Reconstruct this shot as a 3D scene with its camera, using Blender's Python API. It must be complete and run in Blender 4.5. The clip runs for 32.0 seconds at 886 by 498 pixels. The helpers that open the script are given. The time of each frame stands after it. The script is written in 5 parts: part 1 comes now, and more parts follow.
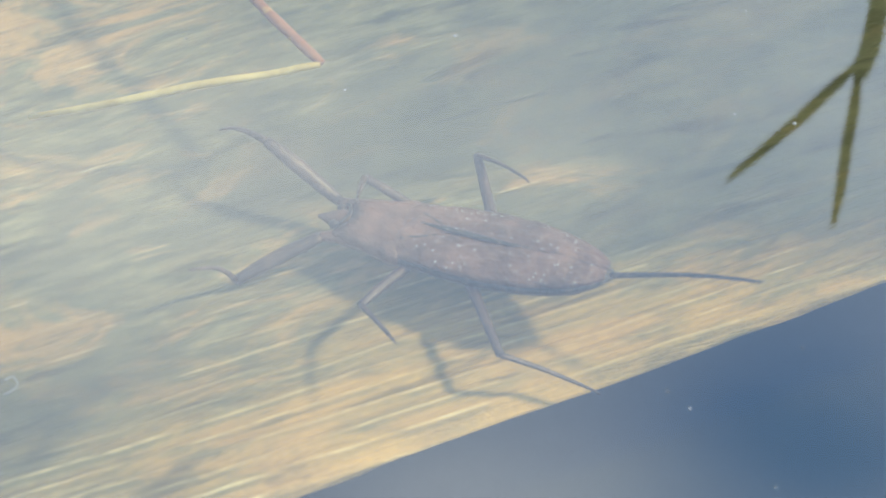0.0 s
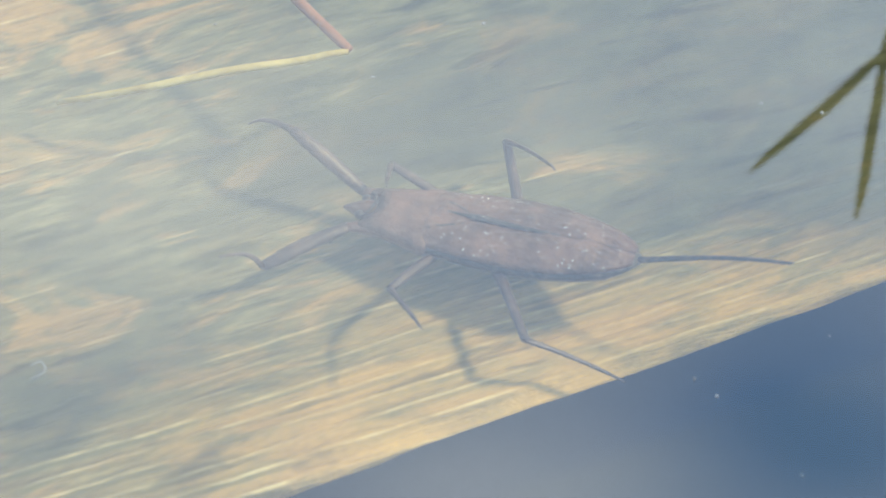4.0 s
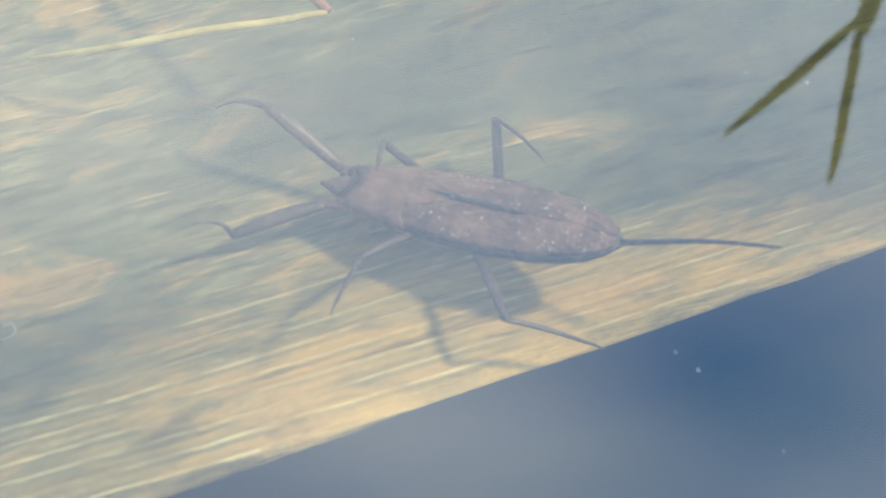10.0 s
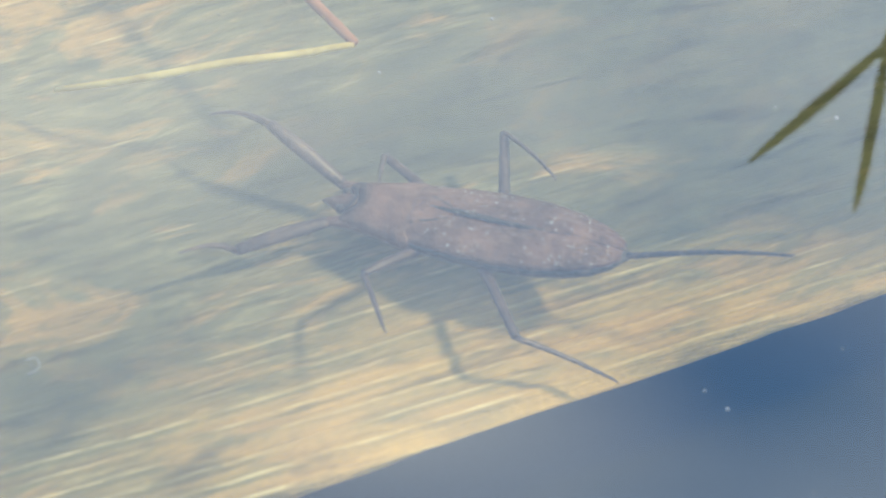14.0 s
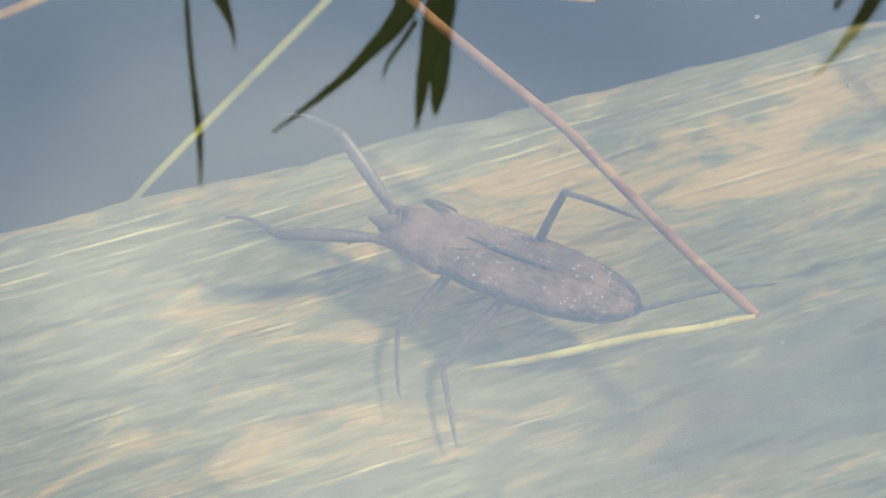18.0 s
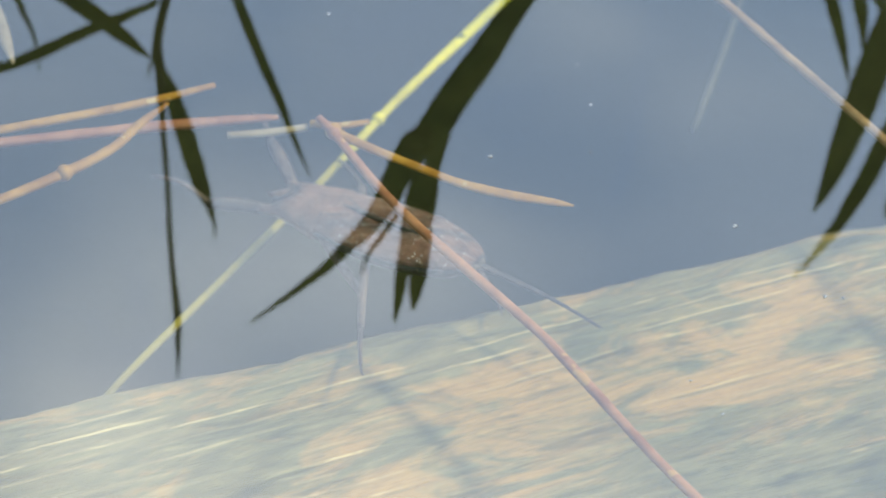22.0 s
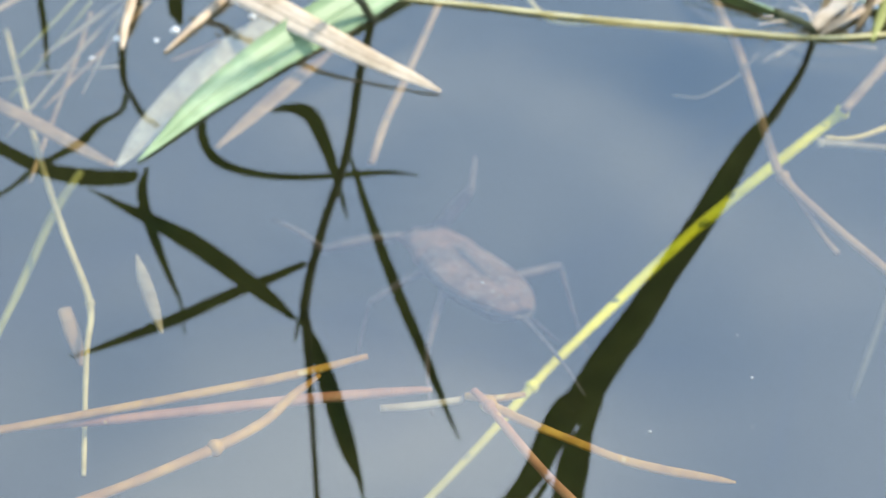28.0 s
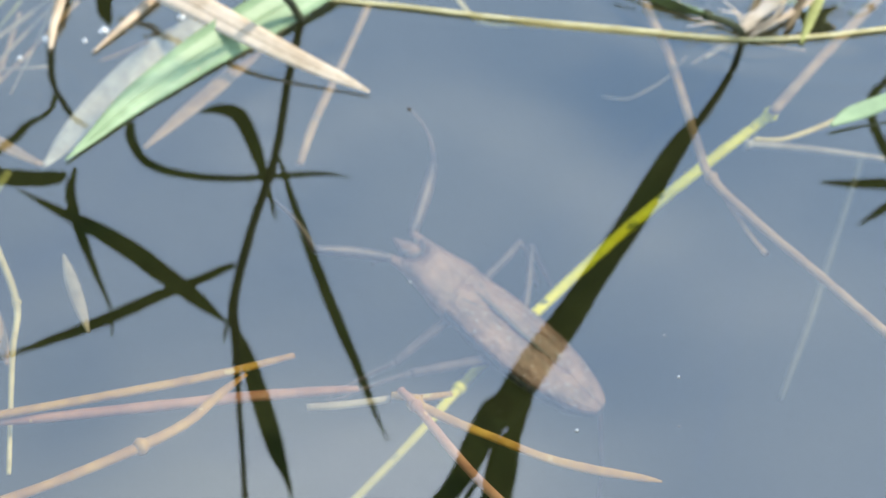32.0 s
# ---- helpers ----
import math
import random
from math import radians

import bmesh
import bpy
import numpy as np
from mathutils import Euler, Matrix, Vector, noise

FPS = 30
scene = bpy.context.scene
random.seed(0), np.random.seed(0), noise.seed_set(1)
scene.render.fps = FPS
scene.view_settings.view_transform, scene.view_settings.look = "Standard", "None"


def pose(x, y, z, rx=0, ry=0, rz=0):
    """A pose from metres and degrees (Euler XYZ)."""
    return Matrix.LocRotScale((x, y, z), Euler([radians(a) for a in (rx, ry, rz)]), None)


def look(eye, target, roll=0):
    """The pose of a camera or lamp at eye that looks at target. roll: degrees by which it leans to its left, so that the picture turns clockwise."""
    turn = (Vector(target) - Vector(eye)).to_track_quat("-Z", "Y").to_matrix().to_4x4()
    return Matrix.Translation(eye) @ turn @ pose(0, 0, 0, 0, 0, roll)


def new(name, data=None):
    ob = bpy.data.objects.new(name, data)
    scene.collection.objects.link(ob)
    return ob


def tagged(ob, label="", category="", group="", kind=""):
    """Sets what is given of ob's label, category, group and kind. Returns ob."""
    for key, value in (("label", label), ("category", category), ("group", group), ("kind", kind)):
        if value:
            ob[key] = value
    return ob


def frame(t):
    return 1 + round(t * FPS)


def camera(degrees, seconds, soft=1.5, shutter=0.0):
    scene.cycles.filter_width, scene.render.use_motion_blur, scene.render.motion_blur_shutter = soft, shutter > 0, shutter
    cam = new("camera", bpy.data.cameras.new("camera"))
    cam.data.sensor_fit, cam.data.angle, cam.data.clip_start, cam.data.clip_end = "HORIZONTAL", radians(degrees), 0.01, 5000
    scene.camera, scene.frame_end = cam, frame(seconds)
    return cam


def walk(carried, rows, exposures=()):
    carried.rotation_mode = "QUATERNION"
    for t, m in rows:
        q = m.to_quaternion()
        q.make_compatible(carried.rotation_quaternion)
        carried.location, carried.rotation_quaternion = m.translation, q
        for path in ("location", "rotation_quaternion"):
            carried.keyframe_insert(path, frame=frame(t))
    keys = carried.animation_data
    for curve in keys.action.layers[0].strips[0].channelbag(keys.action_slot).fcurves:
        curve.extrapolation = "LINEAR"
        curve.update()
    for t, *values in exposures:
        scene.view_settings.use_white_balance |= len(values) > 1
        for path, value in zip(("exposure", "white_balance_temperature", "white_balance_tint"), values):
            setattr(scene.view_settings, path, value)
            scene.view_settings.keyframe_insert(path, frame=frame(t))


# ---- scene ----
cam = camera(12.0, 32.0, soft=1.5)
cam.data.dof.use_dof, cam.data.dof.focus_distance, cam.data.dof.aperture_fstop = True, 0.252, 70.0
# seconds, stops
EXPOSURES = [(0, 1.23), (15, 1.23), (17, 1.2), (21, 1.22), (22.5, 1.36), (25, 1.42), (26.2, 1.54), (28.5, 1.46), (32, 1.43)]
# seconds, eye in mm, turn in degrees
PATH = [
    (0, 5.54, -181.94, 177.33, 41.022, -2.517, -3.115),
    (0.5, 6.33, -181.52, 177.14, 40.810, -2.476, -2.826),
    (1, 6.40, -181.26, 176.71, 40.781, -2.607, -2.815),
    (1.5, 6.27, -180.65, 176.29, 40.722, -2.666, -2.841),
    (2, 5.09, -182.16, 177.16, 40.866, -2.842, -3.010),
    (2.5, 5.81, -182.47, 177.32, 40.850, -2.578, -2.866),
    (3, 5.70, -182.12, 177.15, 40.809, -2.452, -2.784),
    (3.5, 4.72, -182.00, 177.26, 40.839, -2.612, -2.801),
    (4, 4.65, -182.43, 177.45, 40.901, -2.579, -2.788),
    (4.5, 4.02, -181.08, 177.26, 40.775, -2.754, -2.685),
    (6.5, 4.72, -180.09, 177.68, 40.537, -2.863, -2.363),
    (7, 4.16, -180.41, 176.51, 40.685, -2.905, -2.491),
    (7.5, 5.52, -180.14, 175.38, 40.602, -2.840, -2.223),
    (8, 4.54, -179.58, 173.82, 40.623, -3.164, -2.423),
    (8.5, 3.65, -178.46, 172.81, 40.452, -3.469, -2.447),
    (9, 3.01, -178.59, 173.15, 40.323, -3.795, -2.587),
    (9.5, 3.68, -178.47, 175.28, 39.996, -3.717, -2.419),
    (10, 2.48, -178.96, 175.81, 40.063, -3.844, -2.663),
    (10.5, 2.68, -178.35, 176.06, 39.962, -3.681, -2.639),
    (11, 2.50, -178.25, 175.80, 40.034, -3.718, -2.657),
    (11.5, 1.91, -178.19, 175.90, 40.077, -3.821, -2.662),
    (12, 1.98, -177.78, 175.63, 40.110, -3.843, -2.573),
    (12.5, 1.89, -177.29, 176.04, 40.017, -3.837, -2.538),
    (13, 1.73, -177.60, 175.71, 40.168, -3.834, -2.575),
    (13.5, 1.65, -176.78, 176.03, 40.017, -3.851, -2.502),
    (15.5, 0.82, -175.58, 174.87, 39.952, -4.095, -2.410),
    (16, 0.47, -174.95, 174.39, 39.906, -4.149, -2.508),
    (16.5, 0.38, -175.62, 174.81, 40.718, -4.018, -2.485),
    (17, -0.16, -188.27, 179.93, 43.657, -2.026, -2.941),
    (17.5, -3.24, -183.64, 177.77, 44.280, -0.327, -2.080),
    (18, -3.71, -181.59, 175.77, 44.637, 0.444, -0.807),
    (18.5, -3.54, -181.13, 175.32, 44.786, 0.210, -0.113),
    (19, -2.63, -181.21, 176.14, 45.000, -0.000, -0.000),
    (19.5, -2.41, -181.61, 176.95, 45.345, -0.229, -0.070),
    (20, -1.50, -181.51, 177.19, 45.557, -0.261, -0.349),
    (20.5, -1.58, -181.42, 177.17, 45.709, -0.306, -0.492),
    (21, -2.06, -181.10, 177.73, 45.878, -0.309, -0.501),
    (21.5, -2.51, -180.55, 178.45, 46.208, -0.418, -0.232),
    (22, -2.93, -178.98, 178.91, 46.488, -0.518, -0.087),
    (22.5, -3.95, -178.59, 179.46, 46.760, -0.699, -0.030),
    (23, -3.68, -178.46, 179.14, 47.008, -0.726, 0.003),
    (23.5, -3.18, -178.84, 178.21, 47.385, -0.552, -0.057),
    (24, -3.65, -177.51, 179.65, 47.324, -0.987, 0.130),
    (24.5, -3.20, -176.39, 177.54, 47.374, -1.024, -0.183),
    (25, -4.03, -173.76, 176.04, 47.396, -0.992, -0.243),
    (25.5, -4.15, -172.47, 176.48, 47.178, -0.710, 0.015),
    (26, -6.11, -171.27, 178.03, 47.655, 0.098, 0.539),
    (26.5, -5.58, -171.36, 179.18, 48.262, 0.564, 0.787),
    (28.5, -6.65, -170.76, 179.58, 48.937, 0.337, 1.010),
    (29, -5.46, -170.64, 179.72, 48.932, 0.360, 1.114),
    (29.5, -5.21, -171.36, 180.21, 49.054, 0.205, 1.203),
    (30, -5.04, -171.19, 180.26, 49.060, 0.180, 1.229),
    (30.5, -5.60, -171.01, 180.45, 49.036, 0.137, 0.990),
    (31, -5.34, -171.38, 180.31, 49.159, -0.008, 1.014),
    (32, -5.20, -171.77, 177.98, 49.288, -0.169, 0.477),
]
walk(cam, [(t, pose(x / 1000, y / 1000, z / 1000, rx, ry, rz)) for t, x, y, z, rx, ry, rz in PATH], EXPOSURES)

# ---- world and sun ----
SUN_AZ, SUN_EL = 84.0, 50.0       # degrees: azimuth from +y towards +x, height over the horizon
world = bpy.data.worlds.new("sky")
scene.world = world
world.use_nodes = True


def link(tree, a, b):
    tree.links.new(a, b)


def math_node(tree, op, a, b=None, c=None):
    n = tree.nodes.new("ShaderNodeMath")
    n.operation = op
    for i, v in enumerate((a, b, c)):
        if v is None:
            continue
        if isinstance(v, (int, float)):
            n.inputs[i].default_value = v
        else:
            link(tree, v, n.inputs[i])
    return n.outputs[0]


def build_sky():
    """Blue sky with a thin, soft layer of broken cloud."""
    tree = world.node_tree
    tree.nodes.clear()
    out = tree.nodes.new("ShaderNodeOutputWorld")
    bg = tree.nodes.new("ShaderNodeBackground")
    sky = tree.nodes.new("ShaderNodeTexSky")
    sky.sky_type, sky.sun_disc = "NISHITA", False
    sky.sun_elevation, sky.sun_rotation = radians(SUN_EL), radians(SUN_AZ)
    sky.air_density, sky.dust_density, sky.ozone_density = 1.0, 0.6, 1.5
    geo = tree.nodes.new("ShaderNodeTexCoord")
    sep = tree.nodes.new("ShaderNodeSeparateXYZ")
    link(tree, geo.outputs["Generated"], sep.inputs[0])
    # the sky laid on a flat ceiling, so that clouds have a place in it
    h = math_node(tree, "MAXIMUM", sep.outputs["Z"], 0.08)
    u = math_node(tree, "DIVIDE", sep.outputs["X"], h)
    v = math_node(tree, "DIVIDE", sep.outputs["Y"], h)
    comb = tree.nodes.new("ShaderNodeCombineXYZ")
    link(tree, u, comb.inputs[0])
    link(tree, v, comb.inputs[1])
    n1 = tree.nodes.new("ShaderNodeTexNoise")
    n1.inputs["Scale"].default_value, n1.inputs["Detail"].default_value = 9.0, 2.5
    n1.inputs["Roughness"].default_value, n1.inputs["Distortion"].default_value = 0.45, 0.4
    link(tree, comb.outputs[0], n1.inputs["Vector"])
    cover = math_node(tree, "MULTIPLY_ADD", n1.outputs["Fac"], 0.20, 0.075)
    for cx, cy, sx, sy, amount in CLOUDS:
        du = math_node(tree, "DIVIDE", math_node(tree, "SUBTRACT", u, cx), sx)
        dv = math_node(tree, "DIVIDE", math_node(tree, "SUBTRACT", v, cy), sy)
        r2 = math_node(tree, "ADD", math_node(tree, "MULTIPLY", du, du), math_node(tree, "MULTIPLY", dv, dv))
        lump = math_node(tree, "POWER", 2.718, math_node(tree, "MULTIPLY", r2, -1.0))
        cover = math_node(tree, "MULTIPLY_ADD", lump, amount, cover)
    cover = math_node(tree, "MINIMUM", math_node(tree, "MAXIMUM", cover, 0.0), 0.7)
    blue = tree.nodes.new("ShaderNodeMix")
    blue.data_type, blue.blend_type = "RGBA", "MULTIPLY"
    blue.inputs[0].default_value = 1.0
    link(tree, sky.outputs[0], blue.inputs[6])
    blue.inputs[7].default_value = (*SKY_TINT, 1)
    mix = tree.nodes.new("ShaderNodeMix")
    mix.data_type = "RGBA"
    link(tree, cover, mix.inputs[0])
    link(tree, blue.outputs[2], mix.inputs[6])
    mix.inputs[7].default_value = (*CLOUD_COLOUR, 1)
    link(tree, mix.outputs[2], bg.inputs["Color"])
    bg.inputs["Strength"].default_value = SKY_STRENGTH
    link(tree, bg.outputs[0], out.inputs["Surface"])


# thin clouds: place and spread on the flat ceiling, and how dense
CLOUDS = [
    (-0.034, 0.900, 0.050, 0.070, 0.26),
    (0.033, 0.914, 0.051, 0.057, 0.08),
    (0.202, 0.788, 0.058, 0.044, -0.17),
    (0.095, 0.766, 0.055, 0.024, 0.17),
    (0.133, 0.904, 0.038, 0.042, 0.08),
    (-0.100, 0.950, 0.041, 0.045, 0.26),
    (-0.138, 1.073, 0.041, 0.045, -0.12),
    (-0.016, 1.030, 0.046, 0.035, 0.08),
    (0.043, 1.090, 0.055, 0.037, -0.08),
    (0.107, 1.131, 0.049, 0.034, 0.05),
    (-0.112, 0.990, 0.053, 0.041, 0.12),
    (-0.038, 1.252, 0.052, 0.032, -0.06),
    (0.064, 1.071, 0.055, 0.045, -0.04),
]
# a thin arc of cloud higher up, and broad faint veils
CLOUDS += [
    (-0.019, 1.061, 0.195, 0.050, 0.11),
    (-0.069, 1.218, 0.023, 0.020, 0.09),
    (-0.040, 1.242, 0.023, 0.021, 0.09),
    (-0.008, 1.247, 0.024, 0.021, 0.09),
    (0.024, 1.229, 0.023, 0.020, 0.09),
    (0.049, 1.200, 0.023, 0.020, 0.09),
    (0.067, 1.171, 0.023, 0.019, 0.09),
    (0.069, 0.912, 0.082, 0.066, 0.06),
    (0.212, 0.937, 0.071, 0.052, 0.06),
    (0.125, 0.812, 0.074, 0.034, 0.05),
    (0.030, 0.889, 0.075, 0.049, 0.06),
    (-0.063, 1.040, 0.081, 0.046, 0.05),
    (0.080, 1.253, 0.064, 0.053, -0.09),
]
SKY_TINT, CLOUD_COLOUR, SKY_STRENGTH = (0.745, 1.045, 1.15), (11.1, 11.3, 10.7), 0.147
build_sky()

sun_data = bpy.data.lights.new("sun", "SUN")
sun_data.energy, sun_data.angle, sun_data.color = 2.75, radians(6.0), (1.0, 0.92, 0.76)
sun = new("sun", sun_data)
az, el = radians(SUN_AZ), radians(SUN_EL)
sun.matrix_world = look((math.sin(az) * math.cos(el), math.cos(az) * math.cos(el), math.sin(el)), (0, 0, 0))

MM = 0.001


# ---- materials ----
def material(name):
    m = bpy.data.materials.new(name)
    m.use_nodes = True
    t = m.node_tree
    return m, t, t.nodes["Principled BSDF"], t.nodes["Material Output"]


def noise_node(t, vec, scale, detail=3.0, rough=0.55, distort=0.0):
    n = t.nodes.new("ShaderNodeTexNoise")
    n.inputs["Scale"].default_value, n.inputs["Detail"].default_value = scale, detail
    n.inputs["Roughness"].default_value, n.inputs["Distortion"].default_value = rough, distort
    if vec is not None:
        link(t, vec, n.inputs["Vector"])
    return n


def mapped(t, scale=(1, 1, 1), rot=(0, 0, 0), source="Object"):
    c = t.nodes.new("ShaderNodeTexCoord")
    m = t.nodes.new("ShaderNodeMapping")
    m.inputs["Scale"].default_value = scale
    m.inputs["Rotation"].default_value = rot
    link(t, c.outputs[source], m.inputs["Vector"])
    return m.outputs["Vector"]


def ramp_node(t, fac, stops):
    r = t.nodes.new("ShaderNodeValToRGB")
    e = r.color_ramp.elements
    while len(e) < len(stops):
        e.new(0.5)
    for k, (p, c) in enumerate(stops):
        e[k].position, e[k].color = p, (*c, 1)
    link(t, fac, r.inputs["Fac"])
    return r.outputs["Color"]


def mix_colour(t, fac, a, b, blend="MIX"):
    n = t.nodes.new("ShaderNodeMix")
    n.data_type, n.blend_type = "RGBA", blend
    for i, v in ((0, fac), (6, a), (7, b)):
        if isinstance(v, (int, float)):
            n.inputs[i].default_value = v
        elif isinstance(v, tuple):
            n.inputs[i].default_value = (*v, 1)
        else:
            link(t, v, n.inputs[i])
    return n.outputs[2]


def bump_node(t, height, strength, distance, bsdf):
    b = t.nodes.new("ShaderNodeBump")
    b.inputs["Strength"].default_value, b.inputs["Distance"].default_value = strength, distance
    link(t, height, b.inputs["Height"])
    link(t, b.outputs[0], bsdf.inputs["Normal"])
    return b


def plant_material(name, dark, light, rough=0.55, scale=400.0, spots=None, see_through=0.0, depth_fade=None):
    """Dead or living grass: fibres along the stem, blotches across it."""
    m, t, b, out = material(name)
    v = mapped(t)
    blot = noise_node(t, v, scale, 3.0)
    col = ramp_node(t, blot.outputs["Fac"], [(0.38, dark), (0.62, light)])
    fine = noise_node(t, v, scale * 5, 3.0, 0.65)
    col = mix_colour(t, math_node(t, "MULTIPLY", fine.outputs["Fac"], 0.6), col, tuple(c * 0.45 for c in dark))
    if spots:
        s = noise_node(t, v, scale * 2.2, 2.0)
        f = math_node(t, "GREATER_THAN", s.outputs["Fac"], 0.68)
        col = mix_colour(t, f, col, spots)
    if depth_fade:
        # haze of deep water put into the colour: from this depth to that
        sep = t.nodes.new("ShaderNodeSeparateXYZ")
        link(t, v, sep.inputs[0])
        f = ramp_node(t, math_node(t, "DIVIDE", math_node(t, "SUBTRACT", sep.outputs["Z"], depth_fade[0] * 0.001), (depth_fade[1] - depth_fade[0]) * 0.001), [(0.0, (0, 0, 0)), (1.0, (1, 1, 1))])
        col = mix_colour(t, f, col, depth_fade[2])
    link(t, col, b.inputs["Base Color"])
    b.inputs["Roughness"].default_value = rough
    b.inputs["Specular IOR Level"].default_value = 0.2
    bump_node(t, fine.outputs["Fac"], 0.4, 0.0001, b)
    if see_through > 0:
        tr = t.nodes.new("ShaderNodeBsdfTranslucent")
        link(t, col, tr.inputs["Color"])
        mx = t.nodes.new("ShaderNodeMixShader")
        mx.inputs[0].default_value = see_through
        link(t, b.outputs[0], mx.inputs[1])
        link(t, tr.outputs[0], mx.inputs[2])
        link(t, mx.outputs[0], out.inputs["Surface"])
    return m


# places on the board in mm along and across it, spread, amount
SILT_PATCHES = [(22, -3, 20, 8.5, 0.46), (4, -4, 12, 5.5, 0.26), (46, -10, 16, 10, 0.50), (-13, -15, 9, 5, 0.50), (38, 8, 12, 5, 0.2), (-1, 3, 7, 3.5, 0.12), (-34, -2, 12, 7, 0.2), (-15, -5, 8, 5, 0.16), (5, 18, 60, 8, -0.32), (-22, 12, 14, 7, -0.12), (64, 2, 16, 9, 0.25), (36, -13, 14, 5, 0.44), (16, -15, 9, 3, 0.24), (38, -21, 10, 4.5, 0.40), (24, -19, 8, 4, 0.24), (28, -5, 9, 7, 0.12)]
GOLDEN_WOOD = [(7, -25, 14, 6, 1.0), (18, 17, 22, 7, 0.6), (-12, 4, 7, 4, 0.3)]
RUST_STAINS = [(15, -22.5, 6, 0.9, 0.18), (-2, -25.5, 8, 0.9, 0.18), (2, -21, 4, 0.8, 0.14), (20, 18, 9, 2.6, 0.16), (3, 17, 6, 2.4, 0.14), (-1, 20, 5, 1.2, 0.12), (30, -21, 10, 2.4, 0.16), (-15, -11, 4, 1.2, 0.14), (-6, 12, 8, 3.5, 0.12), (-4, -22, 6, 1.6, 0.14), (12, 14, 8, 1.6, 0.14), (10, -25, 8, 1.2, 0.1)]


def lobes(t, x, y, places, start):
    """A sum of soft oval patches (mm) at places on a surface."""
    total = start
    for u, v, su, sv, amount in places:
        a = math_node(t, "MULTIPLY", math_node(t, "SUBTRACT", x, u * MM), 1.0 / (su * MM))
        b = math_node(t, "MULTIPLY", math_node(t, "SUBTRACT", y, v * MM), 1.0 / (sv * MM))
        r2 = math_node(t, "MULTIPLY_ADD", a, a, math_node(t, "MULTIPLY", b, b))
        total = math_node(t, "MULTIPLY_ADD", math_node(t, "POWER", 2.718, math_node(t, "MULTIPLY", r2, -1.0)), amount, total)
    return total


def wood_material():
    """Sodden softwood: fine proud growth lines, orange and pink stains, a film of grey-green silt along the middle."""
    m, t, b, out = material("sodden_wood")
    c = t.nodes.new("ShaderNodeTexCoord")
    sep = t.nodes.new("ShaderNodeSeparateXYZ")
    link(t, c.outputs["Object"], sep.inputs[0])
    x, y = sep.outputs["X"], sep.outputs["Y"]
    fibre = noise_node(t, mapped(t, (210, 1000, 400)), 1.0, 5.0, 0.68, 0.5)
    hair = noise_node(t, mapped(t, (260, 4200, 900)), 1.0, 3.0, 0.65, 0.2)
    broken = noise_node(t, mapped(t, (150, 800, 300)), 1.0, 3.0, 0.6, 0.1)
    stain = noise_node(t, mapped(t, (85, 230, 100)), 1.0, 6.0, 0.7, 0.9)
    stain2 = noise_node(t, mapped(t, (85, 280, 100), (0, 0, 0.1)), 1.0, 6.0, 0.7, 0.8)
    film = noise_node(t, mapped(t, (55, 150, 100)), 1.0, 5.0, 0.6, 0.8)
    flock = noise_node(t, mapped(t, (260, 420, 300)), 1.0, 5.0, 0.65, 0.6)
    spot = noise_node(t, mapped(t, (90, 620, 300)), 1.0, 4.0, 0.6, 0.5)
    grit = noise_node(t, mapped(t, (1900, 2600, 1900)), 1.0, 3.0, 0.7)
    # growth lines, a good millimetre apart, as in board_height
    bend = math_node(t, "MULTIPLY", math_node(t, "SINE", math_node(t, "MULTIPLY_ADD", x, 38.0, 1.0)), 1.3)
    bend2 = math_node(t, "SINE", math_node(t, "MULTIPLY_ADD", x, 97.0, math_node(t, "MULTIPLY", y, 160.0)))
    turn = math_node(t, "ADD", math_node(t, "MULTIPLY_ADD", y, 5300.0, bend), math_node(t, "MULTIPLY", bend2, 0.8))
    turn = math_node(t, "MULTIPLY_ADD", math_node(t, "SUBTRACT", fibre.outputs["Fac"], 0.5), 0.5, turn)
    top = math_node(t, "SINE", turn)
    foot = math_node(t, "SINE", math_node(t, "ADD", turn, 1.25))
    col = ramp_node(t, fibre.outputs["Fac"], [(0.30, (0.080, 0.080, 0.044)), (0.46, (0.135, 0.133, 0.072)), (0.60, (0.195, 0.188, 0.102)), (0.74, (0.29, 0.275, 0.150))])
    red = ramp_node(t, lobes(t, x, y, RUST_STAINS, math_node(t, "SUBTRACT", stain.outputs["Fac"], 0.03)), [(0.48, (0, 0, 0)), (0.62, (1, 1, 1))])
    col = mix_colour(t, math_node(t, "MULTIPLY", red, 0.75), col, (0.47, 0.29, 0.105))
    gold = ramp_node(t, stain2.outputs["Fac"], [(0.43, (0, 0, 0)), (0.68, (1, 1, 1))])
    rich = ramp_node(t, math_node(t, "MULTIPLY_ADD", y, -28.0, 0.25), [(0.35, (0.38, 0.38, 0.38)), (0.8, (1.0, 1.0, 1.0))])
    warm = lobes(t, x, y, GOLDEN_WOOD, 0.3)
    col = mix_colour(t, math_node(t, "MULTIPLY", math_node(t, "MULTIPLY", gold, rich), warm), col, (0.53, 0.345, 0.095))
    streak = ramp_node(t, hair.outputs["Fac"], [(0.34, (0.7, 0.7, 0.72)), (0.52, (1, 1, 1)), (0.70, (1.22, 1.2, 1.15))])
    col = mix_colour(t, 0.5, col, streak, "MULTIPLY")
    # how far the silt film covers the wood: most along the middle, breaking up towards both edges
    band = lobes(t, x, y, SILT_PATCHES, -0.33)
    cover = math_node(t, "ADD", band, film.outputs["Fac"])
    cover = math_node(t, "MULTIPLY_ADD", math_node(t, "SUBTRACT", flock.outputs["Fac"], 0.5), 0.16, cover)
